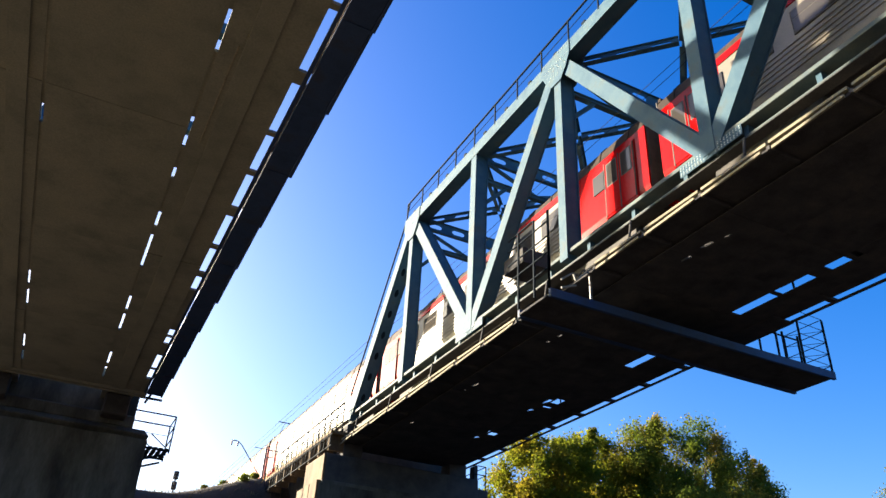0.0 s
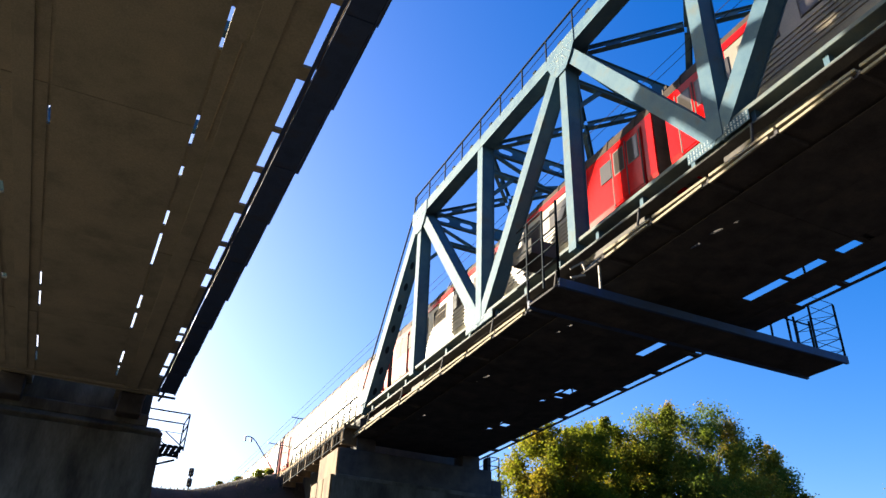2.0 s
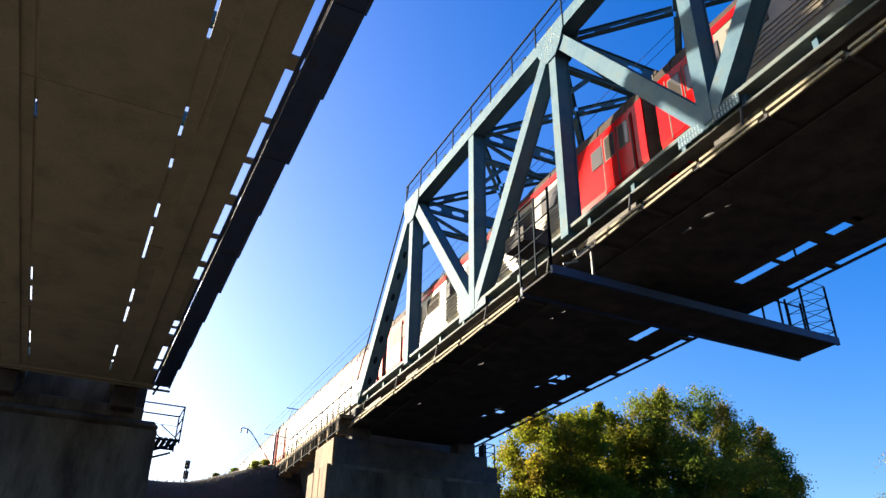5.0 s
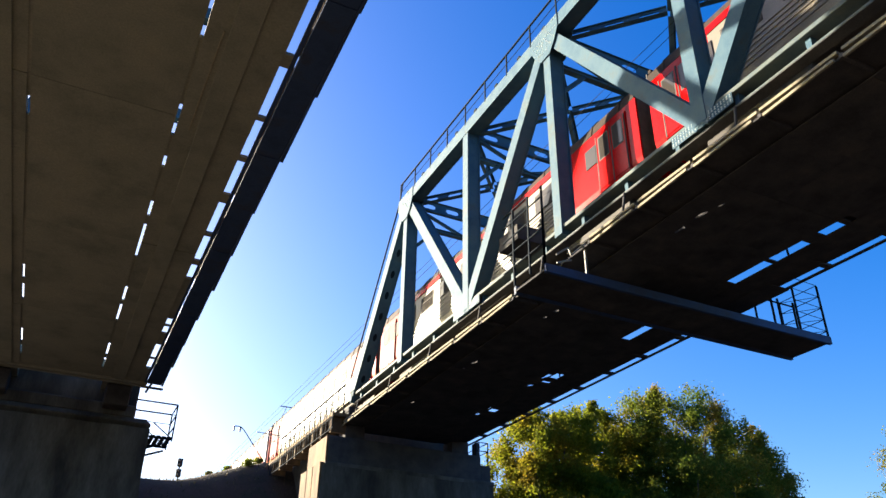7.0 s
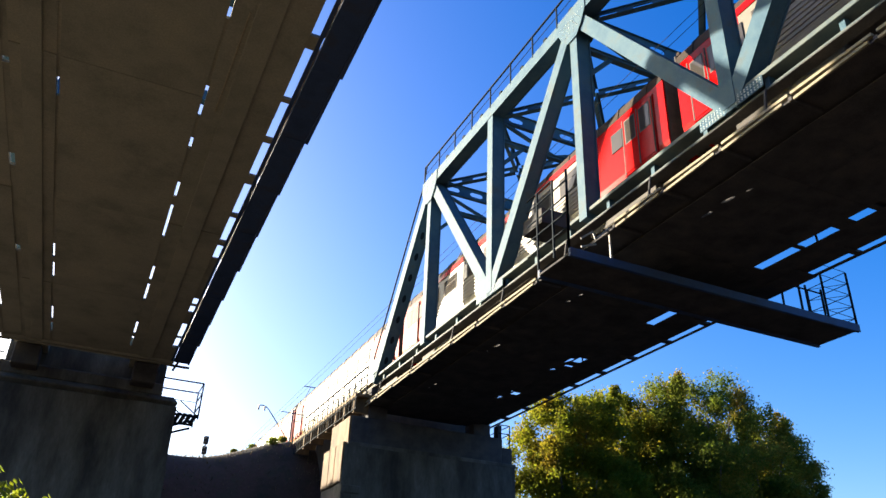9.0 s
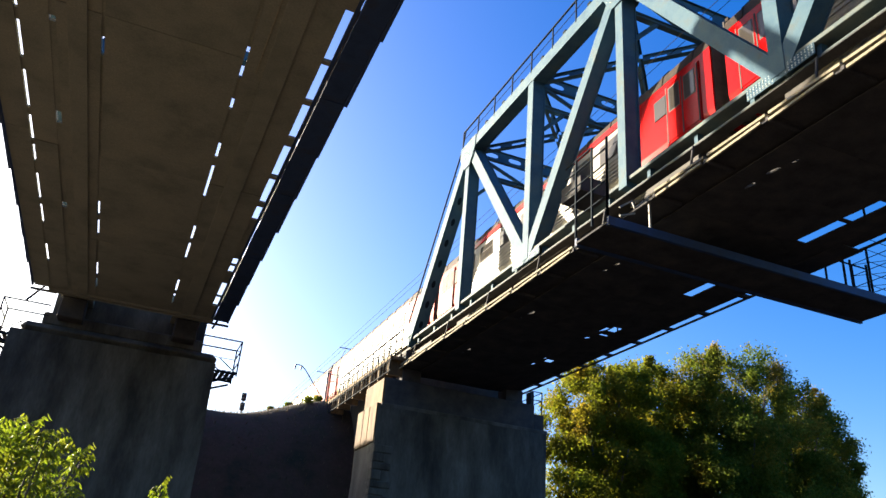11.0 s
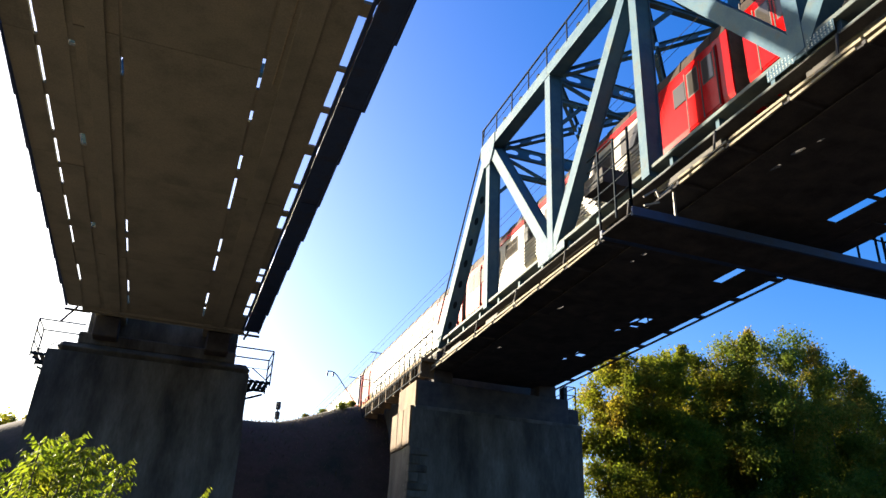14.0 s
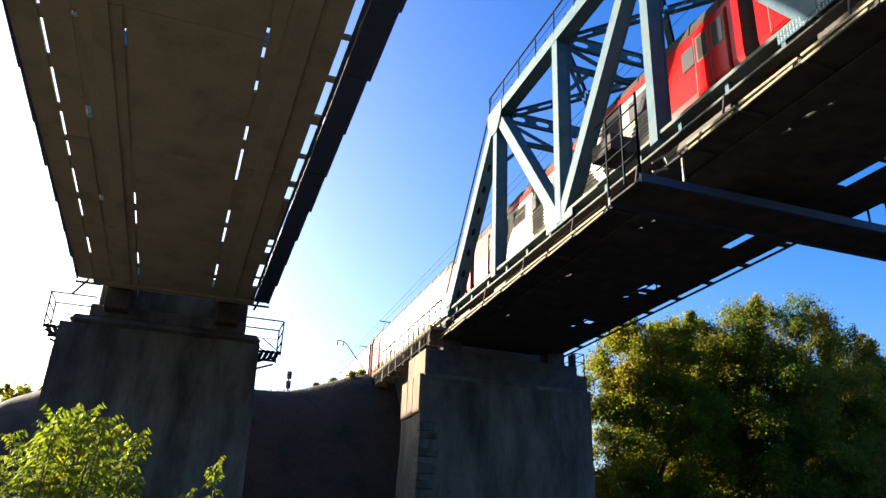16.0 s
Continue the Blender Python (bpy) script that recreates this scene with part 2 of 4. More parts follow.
def gusset(outline, rows, x, y, z, face, br):
    """A riveted plate in the truss's plane; face: the way it looks along x."""
    bm = bmesh.new()
    lo = [bm.verts.new((-0.012, a, b)) for a, b in outline]
    hi = [bm.verts.new((0.012, a, b)) for a, b in outline]
    n = len(outline)
    for k in range(n):
        bm.faces.new((lo[k], lo[(k + 1) % n], hi[(k + 1) % n], hi[k]))
    bm.faces.new(lo[::-1])
    bm.faces.new(hi)
    bmesh.ops.recalc_face_normals(bm, faces=bm.faces)
    plate = part("gusset_plate", bm, M_PAINT, br, "riveted gusset plate", Matrix.Translation((x, y, z)))
    bm = bmesh.new()
    for a, b in rows:
        m = Matrix.Translation((face * 0.012, a, b)) @ Matrix.Rotation(face * math.pi / 2, 4, "Y")
        bmesh.ops.create_cone(bm, cap_ends=True, segments=6, radius1=0.03, radius2=0.016, depth=0.03, matrix=m)
    tagged(part("rivets", bm, M_RIVET, plate, "rows of pale rivet heads"), kind="stuff")
    return plate


def rivet_rows(dirs, reach, off=0.17, step=0.13, start=0.2):
    pts = []
    for dy, dz in dirs:
        l = math.hypot(dy, dz)
        dy, dz = dy / l, dz / l
        for k in range(int((reach - start) / step) + 1):
            r = start + step * k
            for o in (-off, off):
                pts.append((dy * r - dz * o, dz * r + dy * o))
    return pts


def perforated(length, height, holes, name, mat, parent, m, label=""):
    """A flat stiffened plate along +z, height along x, with long round-ended holes, and two edge flanges."""
    bm = bmesh.new()
    cell = length / holes
    a = height / 2
    hl, hh = min(0.34, cell * 0.3), height * 0.2
    for k in range(holes):
        c = cell * (k + 0.5)
        outer = [(-a, c - cell / 2), (-a / 2.2, c - cell / 2), (a / 2.2, c - cell / 2), (a, c - cell / 2), (a, c), (a, c + cell / 2), (a / 2.2, c + cell / 2), (-a / 2.2, c + cell / 2), (-a, c + cell / 2), (-a, c)]
        inner = [(-hh, c - hl + hh), (-hh / 2, c - hl), (hh / 2, c - hl), (hh, c - hl + hh), (hh, c), (hh, c + hl - hh), (hh / 2, c + hl), (-hh / 2, c + hl), (-hh, c + hl - hh), (-hh, c)]
        for d in (-0.008, 0.008):
            vo = [bm.verts.new((x, d, z)) for x, z in outer]
            vi = [bm.verts.new((x, d, z)) for x, z in inner]
            for j in range(10):
                bm.faces.new((vo[j], vo[(j + 1) % 10], vi[(j + 1) % 10], vi[j]))
    for sgn in (-1, 1):
        add_box(bm, (sgn * a - 0.012, -0.09, 0), (sgn * a + 0.012, 0.09, length))
    bmesh.ops.recalc_face_normals(bm, faces=bm.faces)
    return part(name, bm, mat, parent, label, m)


def along(a, b, side):
    a, b = Vector(a), Vector(b)
    z = (b - a).normalized()
    x = Vector(side)
    x = (x - z * x.dot(z)).normalized()
    m = Matrix((x, z.cross(x), z)).transposed().to_4x4()
    m.translation = a
    return m, (b - a).length


def holed_panel(x0, x1, y0, y1, z0, z1, holes, parent):
    """A floor panel with the places where it is worn through left out."""
    def cut(lo, hi, at):
        return sorted({lo, hi} | {min(hi - 0.02, max(lo + 0.02, v)) for v in at})
    xs = cut(x0, x1, [h[0] + e * h[2] / 2 for h in holes for e in (-1, 0, 1)])
    ys = cut(y0, y1, [h[1] + e * h[3] / 2 for h in holes for e in (-1, 0, 1)])
    base = Vector(((x0 + x1) / 2, (y0 + y1) / 2, z0))
    bm = bmesh.new()
    lo = [[bm.verts.new((x - base.x, y - base.y, 0)) for y in ys] for x in xs]
    hi = [[bm.verts.new((x - base.x, y - base.y, z1 - z0)) for y in ys] for x in xs]

    def solid(i, j):
        if not (0 <= i < len(xs) - 1 and 0 <= j < len(ys) - 1):
            return False
        mx, my = (xs[i] + xs[i + 1]) / 2, (ys[j] + ys[j + 1]) / 2
        return not any(abs(mx - h[0]) < h[2] / 2 and abs(my - h[1]) < h[3] / 2 for h in holes)
    # ragged outline: pull in corners of the holes
    for hx, hy, w, l in holes:
        for i, x in enumerate(xs):
            for j, y in enumerate(ys):
                if abs(abs(x - hx) - w / 2) < 1e-4 and abs(abs(y - hy) - l / 2) < 1e-4 and (x - hx) * (y - hy) > 0:
                    for g in (lo, hi):
                        g[i][j].co.x += (hx - x) * 0.6
                        g[i][j].co.y += (hy - y) * 0.35
    for i in range(len(xs) - 1):
        for j in range(len(ys) - 1):
            if not solid(i, j):
                continue
            bm.faces.new((lo[i][j], lo[i][j + 1], lo[i + 1][j + 1], lo[i + 1][j]))
            bm.faces.new((hi[i][j], hi[i + 1][j], hi[i + 1][j + 1], hi[i][j + 1]))
            for di, dj, p, q in ((-1, 0, (i, j), (i, j + 1)), (1, 0, (i + 1, j + 1), (i + 1, j)), (0, -1, (i + 1, j), (i, j)), (0, 1, (i, j + 1), (i + 1, j + 1))):
                if not solid(i + di, j + dj):
                    bm.faces.new((lo[p[0]][p[1]], hi[p[0]][p[1]], hi[q[0]][q[1]], lo[q[0]][q[1]]))
    loose = [v for v in bm.verts if not v.link_faces]
    bmesh.ops.delete(bm, geom=loose, context="VERTS")
    return part("floor_panel", bm, M_DARK, parent, "", Matrix.Translation(base))


def truss_bridge():
    br = thing("truss_bridge", (0, 0, ZB), "pale blue-grey riveted steel through truss railway bridge", "bridge")
    slope = (PAN, HT)
    for x, out in ((0.0, -1), (WT, 1)):
        for k in range(NP):
            a, b = node(k, 0, x), node(k + 1, 0, x) + Vector((0, 0.006, 0))
            for z, h, w in ((0.26, 0.13, 0.46), (-0.15, 0.06, 0.3)):
                member("chord_flange", a + Vector((0, 0, z)), b + Vector((0, 0, z)), w, h, M_CHORD, br, "box", (1, 0, 0))
            for j in range(3):
                y = a.y - PAN * (j + 0.5) / 3
                box("batten_plate", (x - 0.1, y - 0.07, -0.12), (x + 0.1, y + 0.07, 0.215), M_PAINT, br)
        # added dark plates that give the chord its shaded underside
        for k in range(NP):
            box("cover_plate", (x - 0.17, -PAN * (k + 1) + 0.01, -0.225), (x + 0.17, -PAN * k, -0.202), M_DARK, br)
        for k in range(1, NP - 1):
            member("top_chord", node(k, 1, x), node(k + 1, 1, x) + Vector((0, 0.006, 0)), 0.62, 0.58, M_PAINT, br)
        for a, b in ((0, 1), (NP, NP - 1)):
            member("end_post", node(a, 0, x), node(b, 1, x), 0.64, 0.55, M_PAINT, br)
        for k in range(1, NP):
            member("vertical", node(k, 0, x), node(k, 1, x), 0.58, 0.4 if k % 2 else 0.44, M_PAINT, br)
        for k in range(1, NP, 2):
            for j in (k - 1, k + 1):
                if 0 < j < NP:
                    member("diagonal", node(k, 1, x), node(j, 0, x), 0.55, 0.52, M_PAINT, br)
            # dark ovals for the shade in hand holes, down the end posts' lower side
        l = math.hypot(PAN, HT)
        for sgn, y0 in ((1, 0.0), (-1, -LEN)):
            d = Vector((0, -PAN * sgn, HT)) / l
            nrm = Vector((0, -HT * sgn, -PAN)) / l
            for j in range(8):
                c = Vector((x, y0, 0)) + d * (1.3 + 1.1 * j) + nrm * 0.233
                bm = bmesh.new()
                m = Matrix((Vector((1, 0, 0)), d, Vector((1, 0, 0)).cross(d))).transposed().to_4x4()
                bmesh.ops.create_cone(bm, cap_ends=True, segments=10, radius1=0.12, radius2=0.12, depth=0.006, matrix=m @ Matrix.Diagonal((0.85, 1.7, 1, 1)))
                part("hand_hole", bm, M_HAND, br, "dark oval plate for the shade in a hand hole", Matrix.Translation(c))
        # gussets at the nodes where diagonals meet, on both faces of the member
        for k in range(0, NP + 1):
            for f in ((out, -out) if x == 0 else (-out,)):
                gx = x + f * (0.33 if k % 2 else 0.25)
                if k % 2 == 1 and 0 < k < NP:
                    dirs = [(-slope[0], -slope[1]), (slope[0], -slope[1]), (0, -1), (1, 0), (-1, 0)]
                    gusset([(-0.85, 0.3), (-0.85, -0.3), (-0.62, -0.75), (-0.28, -1.15), (0.28, -1.15), (0.62, -0.75), (0.85, -0.3), (0.85, 0.3)],
                           rivet_rows(dirs[:3], 0.95, 0.13) + rivet_rows(dirs[3:], 0.8, 0.2), gx, -PAN * k, HT, f, br)
                elif k % 2 == 0 and 0 < k < NP:
                    dirs = [(-slope[0], slope[1]), (slope[0], slope[1]), (0, 1), (1, 0), (-1, 0)]
                    gusset([(-1.05, -0.11), (-1.05, 0.21), (1.05, 0.21), (1.05, -0.11)],
                           [(a, b + 0.05) for a, b in rivet_rows(dirs[3:], 1.0, 0.05, 0.1) + rivet_rows(dirs[3:], 1.0, 0.11, 0.1)], gx, -PAN * k, 0, f, br)
    # upper struts with long holes, and the crossed laterals between them
    for k in range(1, NP):
        y = -PAN * k
        for dz in (0.16,):
            m, l = along((0.32, y, HT + dz - 0.2), (WT - 0.32, y, HT + dz - 0.2), (0, 0, 1))
            perforated(l, 0.6, 4, "strut", M_PAINT, br, m, "strut with long round-ended holes")
        if k < NP - 1:
            for a, b in ((0.32, WT / 2 - 0.1), (WT - 0.32, WT / 2 + 0.1)):
                mid = y - PAN / 2
                m, l = along((a, y - 0.3, HT - 0.12), (b, mid + 0.1, HT - 0.12), (0.4, 0, 1))
                perforated(l, 0.4, 3, "lateral", M_PAINT, br, m)
                m, l = along((a, y - PAN + 0.3, HT - 0.12), (b, mid - 0.1, HT - 0.12), (0.4, 0, 1))
                perforated(l, 0.4, 3, "lateral", M_PAINT, br, m)
        # sway frame with knee braces under the strut
        member("sway_beam", (0.3, y, HT - 1.35), (WT - 0.3, y, HT - 1.35), 0.2, 0.22, M_PAINT, br, "H", (0, 0, 1))
        for xa, xb in ((0.3, WT / 2), (WT - 0.3, WT / 2)):
            member("sway_brace", (xa, y, HT - 0.35), (xb, y, HT - 1.3), 0.14, 0.14, M_PAINT, br, "box", (0, 1, 0))
        for xa, xb in ((0.3, 1.3), (WT - 0.3, WT - 1.3)):
            member("knee_brace", (xa, y, HT - 2.5), (xb, y, HT - 1.42), 0.16, 0.16, M_PAINT, br, "box", (0, 1, 0))
    # floor: cross beams, stringers, lower laterals
    for k in range(NP + 1):
        y = -PAN * k
        member("cross_beam", (0.3, y, -0.78), (WT - 0.3, y, -0.78), 0.4, 1.0, M_DARK, br, "H", (0, 1, 0))
    for x in (1.9, 3.9):
        member("stringer", (x, 0.4, -0.5), (x, -LEN - 0.4, -0.5), 0.34, 0.9, M_DARK, br, "H", (1, 0, 0))
    # timber floor of the track, closed by planks
    for k in range(118):
        y = 0.3 - 0.53 * k
        member("bridge_timber", (1.25, y, 0.1), (4.55, y, 0.1), 0.24, 0.24, M_WOOD, br, "box", (0, 1, 0))
    holes = [(0.43, -17.25, 0.12, 0.14), (1.01, -16.49, 0.13, 0.3), (0.98, -15.87, 0.1, 0.2), (0.9, -10.96, 0.14, 0.42), (0.84, -10.24, 0.08, 0.12),
             (0.83, -5.28, 0.1, 0.3), (0.8, -4.75, 0.07, 0.12), (1.0, -23.35, 0.13, 0.42), (1.06, -22.6, 0.12, 0.55), (1.13, -23.95, 0.08, 0.25),
             (4.22, -10.95, 0.3, 0.6), (4.22, -9.72, 0.26, 0.3), (4.2, -10.25, 0.1, 0.16), (4.3, -6.3, 0.12, 0.62), (4.2, -5.1, 0.3, 0.36),
             (4.2, -6.9, 0.1, 0.25), (4.3, -12.85, 0.1, 0.22)]
    for k in range(30):
        y0, y1 = 0.4 - (LEN + 0.4) / 30 * k, 0.4 - (LEN + 0.4) / 30 * (k + 1) + 0.006
        for x0, x1 in ((0.34, 2.3), (2.305, 4.41)):
            dz = 0.006 * math.sin(k * 2.7 + x0 * 3)
            own = [h for h in holes if x0 < h[0] < x1 and y1 < h[1] < y0]
            holed_panel(x0, x1, y1, y0, -1.385 + dz, -1.345 + dz, own, br)
    # side panels beyond the far rail, with the openings that let the sky through
    cuts = [(-5.75, -6.2), (-10.3, -10.5), (-10.9, -11.5), (-15.6, -17.05), (-20.75, -22.25), (-22.4, -23.6), (-24.1, -24.75), (-24.92, -25.12)]
    edge = 0.4
    for a, b in cuts + [(-LEN, -LEN - 1)]:
        y = edge
        while y > a + 0.01:
            nxt = max(a, y - 3.1)
            box("floor_panel", (4.415, nxt + 0.004, -1.385), (4.8, y, -1.345), M_DARK, br)
            y = nxt
        edge = b
    box("edge_strip", (4.805, -LEN, -1.385), (5.62, 0.3, -1.345), M_DARK, br)
    for x in (2.14, 3.66):
        member("rail", (x, 8, 0.33), (x, -LEN - 8, 0.33), 0.07, 0.16, M_STEEL, br, "box", (1, 0, 0))
    # walkways of short slabs on brackets outside the trusses
    third = PAN / 3
    for k in range(NP * 3):
        y0 = 0.1 - third * k
        j = 0.03 * math.sin(k * 2.3)
        if not 7.9 < k < 9.2:
            box("walkway_slab", (-0.66 + j * 0.5, y0 - third + 0.1, DECK + 0.1 + j * 0.4), (0.02, y0, DECK + 0.17 + j * 0.4), M_SLAB, br)
            member("kerb_angle", (-0.67, y0 - 0.04 + j, DECK - 0.075), (-0.67, y0 - third + 0.22 + j, DECK - 0.015), 0.06, 0.075, M_SLAB, br, "box", (1, 0, 0))
        box("walkway_slab", (5.5, y0 - third + 0.06, DECK - 0.02), (6.2, y0, DECK + 0.06), M_DARK, br)
        for s, xa, xb in ((-1, -0.68, 0.25), (1, 6.5, 5.55)):
            member("bracket", (xb, y0 + 0.03, DECK - 0.02), (xa, y0 + 0.03, DECK - 0.02), 0.09 if s < 0 else 0.2, 0.1, M_DARK, br, "box", (0, 1, 0))
    member("edge_angle", (6.45, 0.2, DECK - 0.06), (6.45, -LEN, DECK - 0.06), 0.11, 0.05, M_DARK, br, "box", (1, 0, 0))
    # added dark sheets below the slabs, for their shaded undersides
    for k in range(NP):
        box("walkway_tray", (-0.6, -PAN * (k + 1) + 0.01, DECK + 0.03), (0.6, -PAN * k, DECK + 0.06), M_DARK, br)
    member("walkway_stringer", (-0.56, 0.2, DECK + 0.02), (-0.56, -LEN, DECK + 0.02), 0.08, 0.09, M_DARK, br, "box", (1, 0, 0))
    box("landing_plate", (5.62, -21.25, DECK - 0.1), (6.52, -17.3, DECK - 0.06), M_DARK, br)
    # short stays between walkway and chord
    for k in range(15):
        y = -1.0 - third * 2 * k
        member("stay", (-0.35, y, DECK + 0.1), (-0.2, y - 0.02, -0.2), 0.05, 0.06, M_DARK, br, "box", (1, 0, 0))
        member("stay", (6.1, y, DECK + 0.1), (6.0, y - 0.02, -0.2), 0.05, 0.06, M_DARK, br, "box", (1, 0, 0))
    # service rail on the upper chords and down the end posts
    for x in (-0.3, WT + 0.3):
        rod("upper_handrail", (x, -PAN + 0.75, HT + 1.27), (x, -LEN + PAN - 0.75, HT + 1.27), 0.042, M_HAND, br)
        rod("upper_mid_rail", (x, -PAN + 0.75, HT + 0.8), (x, -LEN + PAN - 0.75, HT + 0.8), 0.014, M_HAND, br)
        k = 0
        y = -PAN + 0.75
        while y > -LEN + PAN - 0.75:
            member("upper_post", (x, y, HT + 0.2), (x, y, HT + 1.27), 0.05, 0.06, M_HAND, br, "box", (1, 0, 0))
            member("foot_plate", (x - 0.02, y - 0.9, HT + 0.36), (x + 0.12, y - 0.9, HT + 0.36), 0.2, 0.12, M_HAND, br, "box", (0, 1, 0))
            y -= 1.76
        d = Vector((0, -PAN, HT)).normalized()
        off = Vector((0, 0.62, 0.5))
        for sgn in (1, -1):
            base = Vector((x, 0, 0)) if sgn == 1 else Vector((x, -LEN, 0))
            dd = Vector((0, d.y * sgn, d.z))
            oo = Vector((0, off.y * sgn, off.z))
            a = base + dd * 0.9 + oo
            b = base + dd * (math.hypot(PAN, HT) - 0.3) + oo
            rod("post_rail", a, b, 0.042, M_HAND, br)
            rod("post_rail", b, (x, b.y - 0.3 * sgn, HT + 1.27), 0.03, M_HAND, br)
            for j in range(6):
                q = a + (b - a) * (j + 0.15) / 6
                rod("rail_bracket", q, q - oo * 0.75, 0.022, M_HAND, br)
    # refuge platform across the bridge, under the walkways
    px0, px1, py0, py1, pz = -1.9, 9.2, -20.3, -18.7, -2.4
    box("platform_floor", (px0, py0 + 0.02, pz + 0.1), (px1, py1 - 0.02, pz + 0.16), M_DARK, br, "dark steel refuge platform")
    for y in (py0, py1):
        member("platform_beam", (px0, y, pz + 0.16), (px1, y, pz + 0.16), 0.1, 0.26, M_NAVY, br, "H", (0, 1, 0))
    for x, top in ((px1 - 0.05, -0.25), (7.9, -0.6)):
        for y in (py0, py1):
            member("cage_post", (x, y, pz + 0.3), (x, y, top), 0.06, 0.06, M_HAND, br, "box", (1, 0, 0))
    for j in range(5):
        z = pz + 0.5 + 0.42 * j
        rod("cage_rung", (px1 - 0.05, py0, z), (px1 - 0.05, py1, z), 0.016, M_HAND, br)
        rod("cage_rung", (px1 - 0.05, py0, z), (7.9, py0, z + 0.05), 0.012, M_HAND, br)
        if j < 4:
            rod("cage_brace", (px1 - 0.05, py0, z), (px1 - 0.05, py1, z + 0.42), 0.01, M_HAND, br)
    for x in (6.9, 7.2, 7.9):
        member("cage_post", (x, py0 + 0.1, pz + 0.3), (x, py0 + 0.1, pz + 1.3), 0.07, 0.05, M_HAND, br, "box", (1, 0, 0))
    rod("cage_rail", (6.3, py0 + 0.1, pz + 1.15), (7.9, py0 + 0.1, pz + 1.15), 0.03, M_HAND, br)
    # its near end: open railing standing outside the truss
    for x, y, z1, mat in ((px0, py0, 0.45, M_HAND), (px0, py1, 0.5, M_HAND), (px0, py0 + 0.75, 0.5, M_HAND), (-0.5, py0, -1.1, M_RAIL), (px0, py0, -0.3, M_HAND)):
        member("platform_post", (x, y, pz + 0.3), (x, y, z1), 0.06, 0.06, mat, br, "box", (1, 0, 0))
    for z in (-1.45, -0.95, -0.4, 0.1, 0.5):
        rod("platform_rail", (px0, py0 + (0 if z < 0.4 else 0.75), z), (px0, py1 + 0.6, z), 0.025, M_HAND, br)
    for (xa, za), (xb, zb) in (((-1.5, -1.72), (-1.08, -1.4)), ((-1.08, -1.4), (-1.0, -1.62)), ((-1.0, -1.62), (-0.5, -1.12)), ((-1.5, -1.98), (-1.0, -1.78))):
        member("bent_stay", (xa, py0, za), (xb, py0, zb), 0.04, 0.05, M_RAIL, br, "box", (0, 1, 0))
    # dark block in place of the triangular shadow at the walkway floor
    box("equipment_box", (px0 + 0.1, py1 - 0.1, -0.5), (px0 + 1.1, py1 + 1.0, 0.0), M_DARK, br, "dark block added for a shadow at the walkway floor")
    # bearings
    for x in (0, WT):
        for y in (0.15, -LEN - 0.15):
            for n, lo, hi, mat in (("rocker", (x - 0.35, y - 0.3, -0.9), (x + 0.35, y + 0.3, -0.3), M_DARK), ("bearing_plate", (x - 0.5, y - 0.5, -2.1), (x + 0.5, y + 0.5, -1.3), M_DARK), ("saddle", (x - 0.3, y - 0.38, -1.3), (x + 0.3, y + 0.38, -0.9), M_DARK)):
                box(n, lo, hi, mat, br, "", 0.03)
    return br


bridge = truss_bridge()

# ---------- second bridge overhead ----------
LX = -13.45


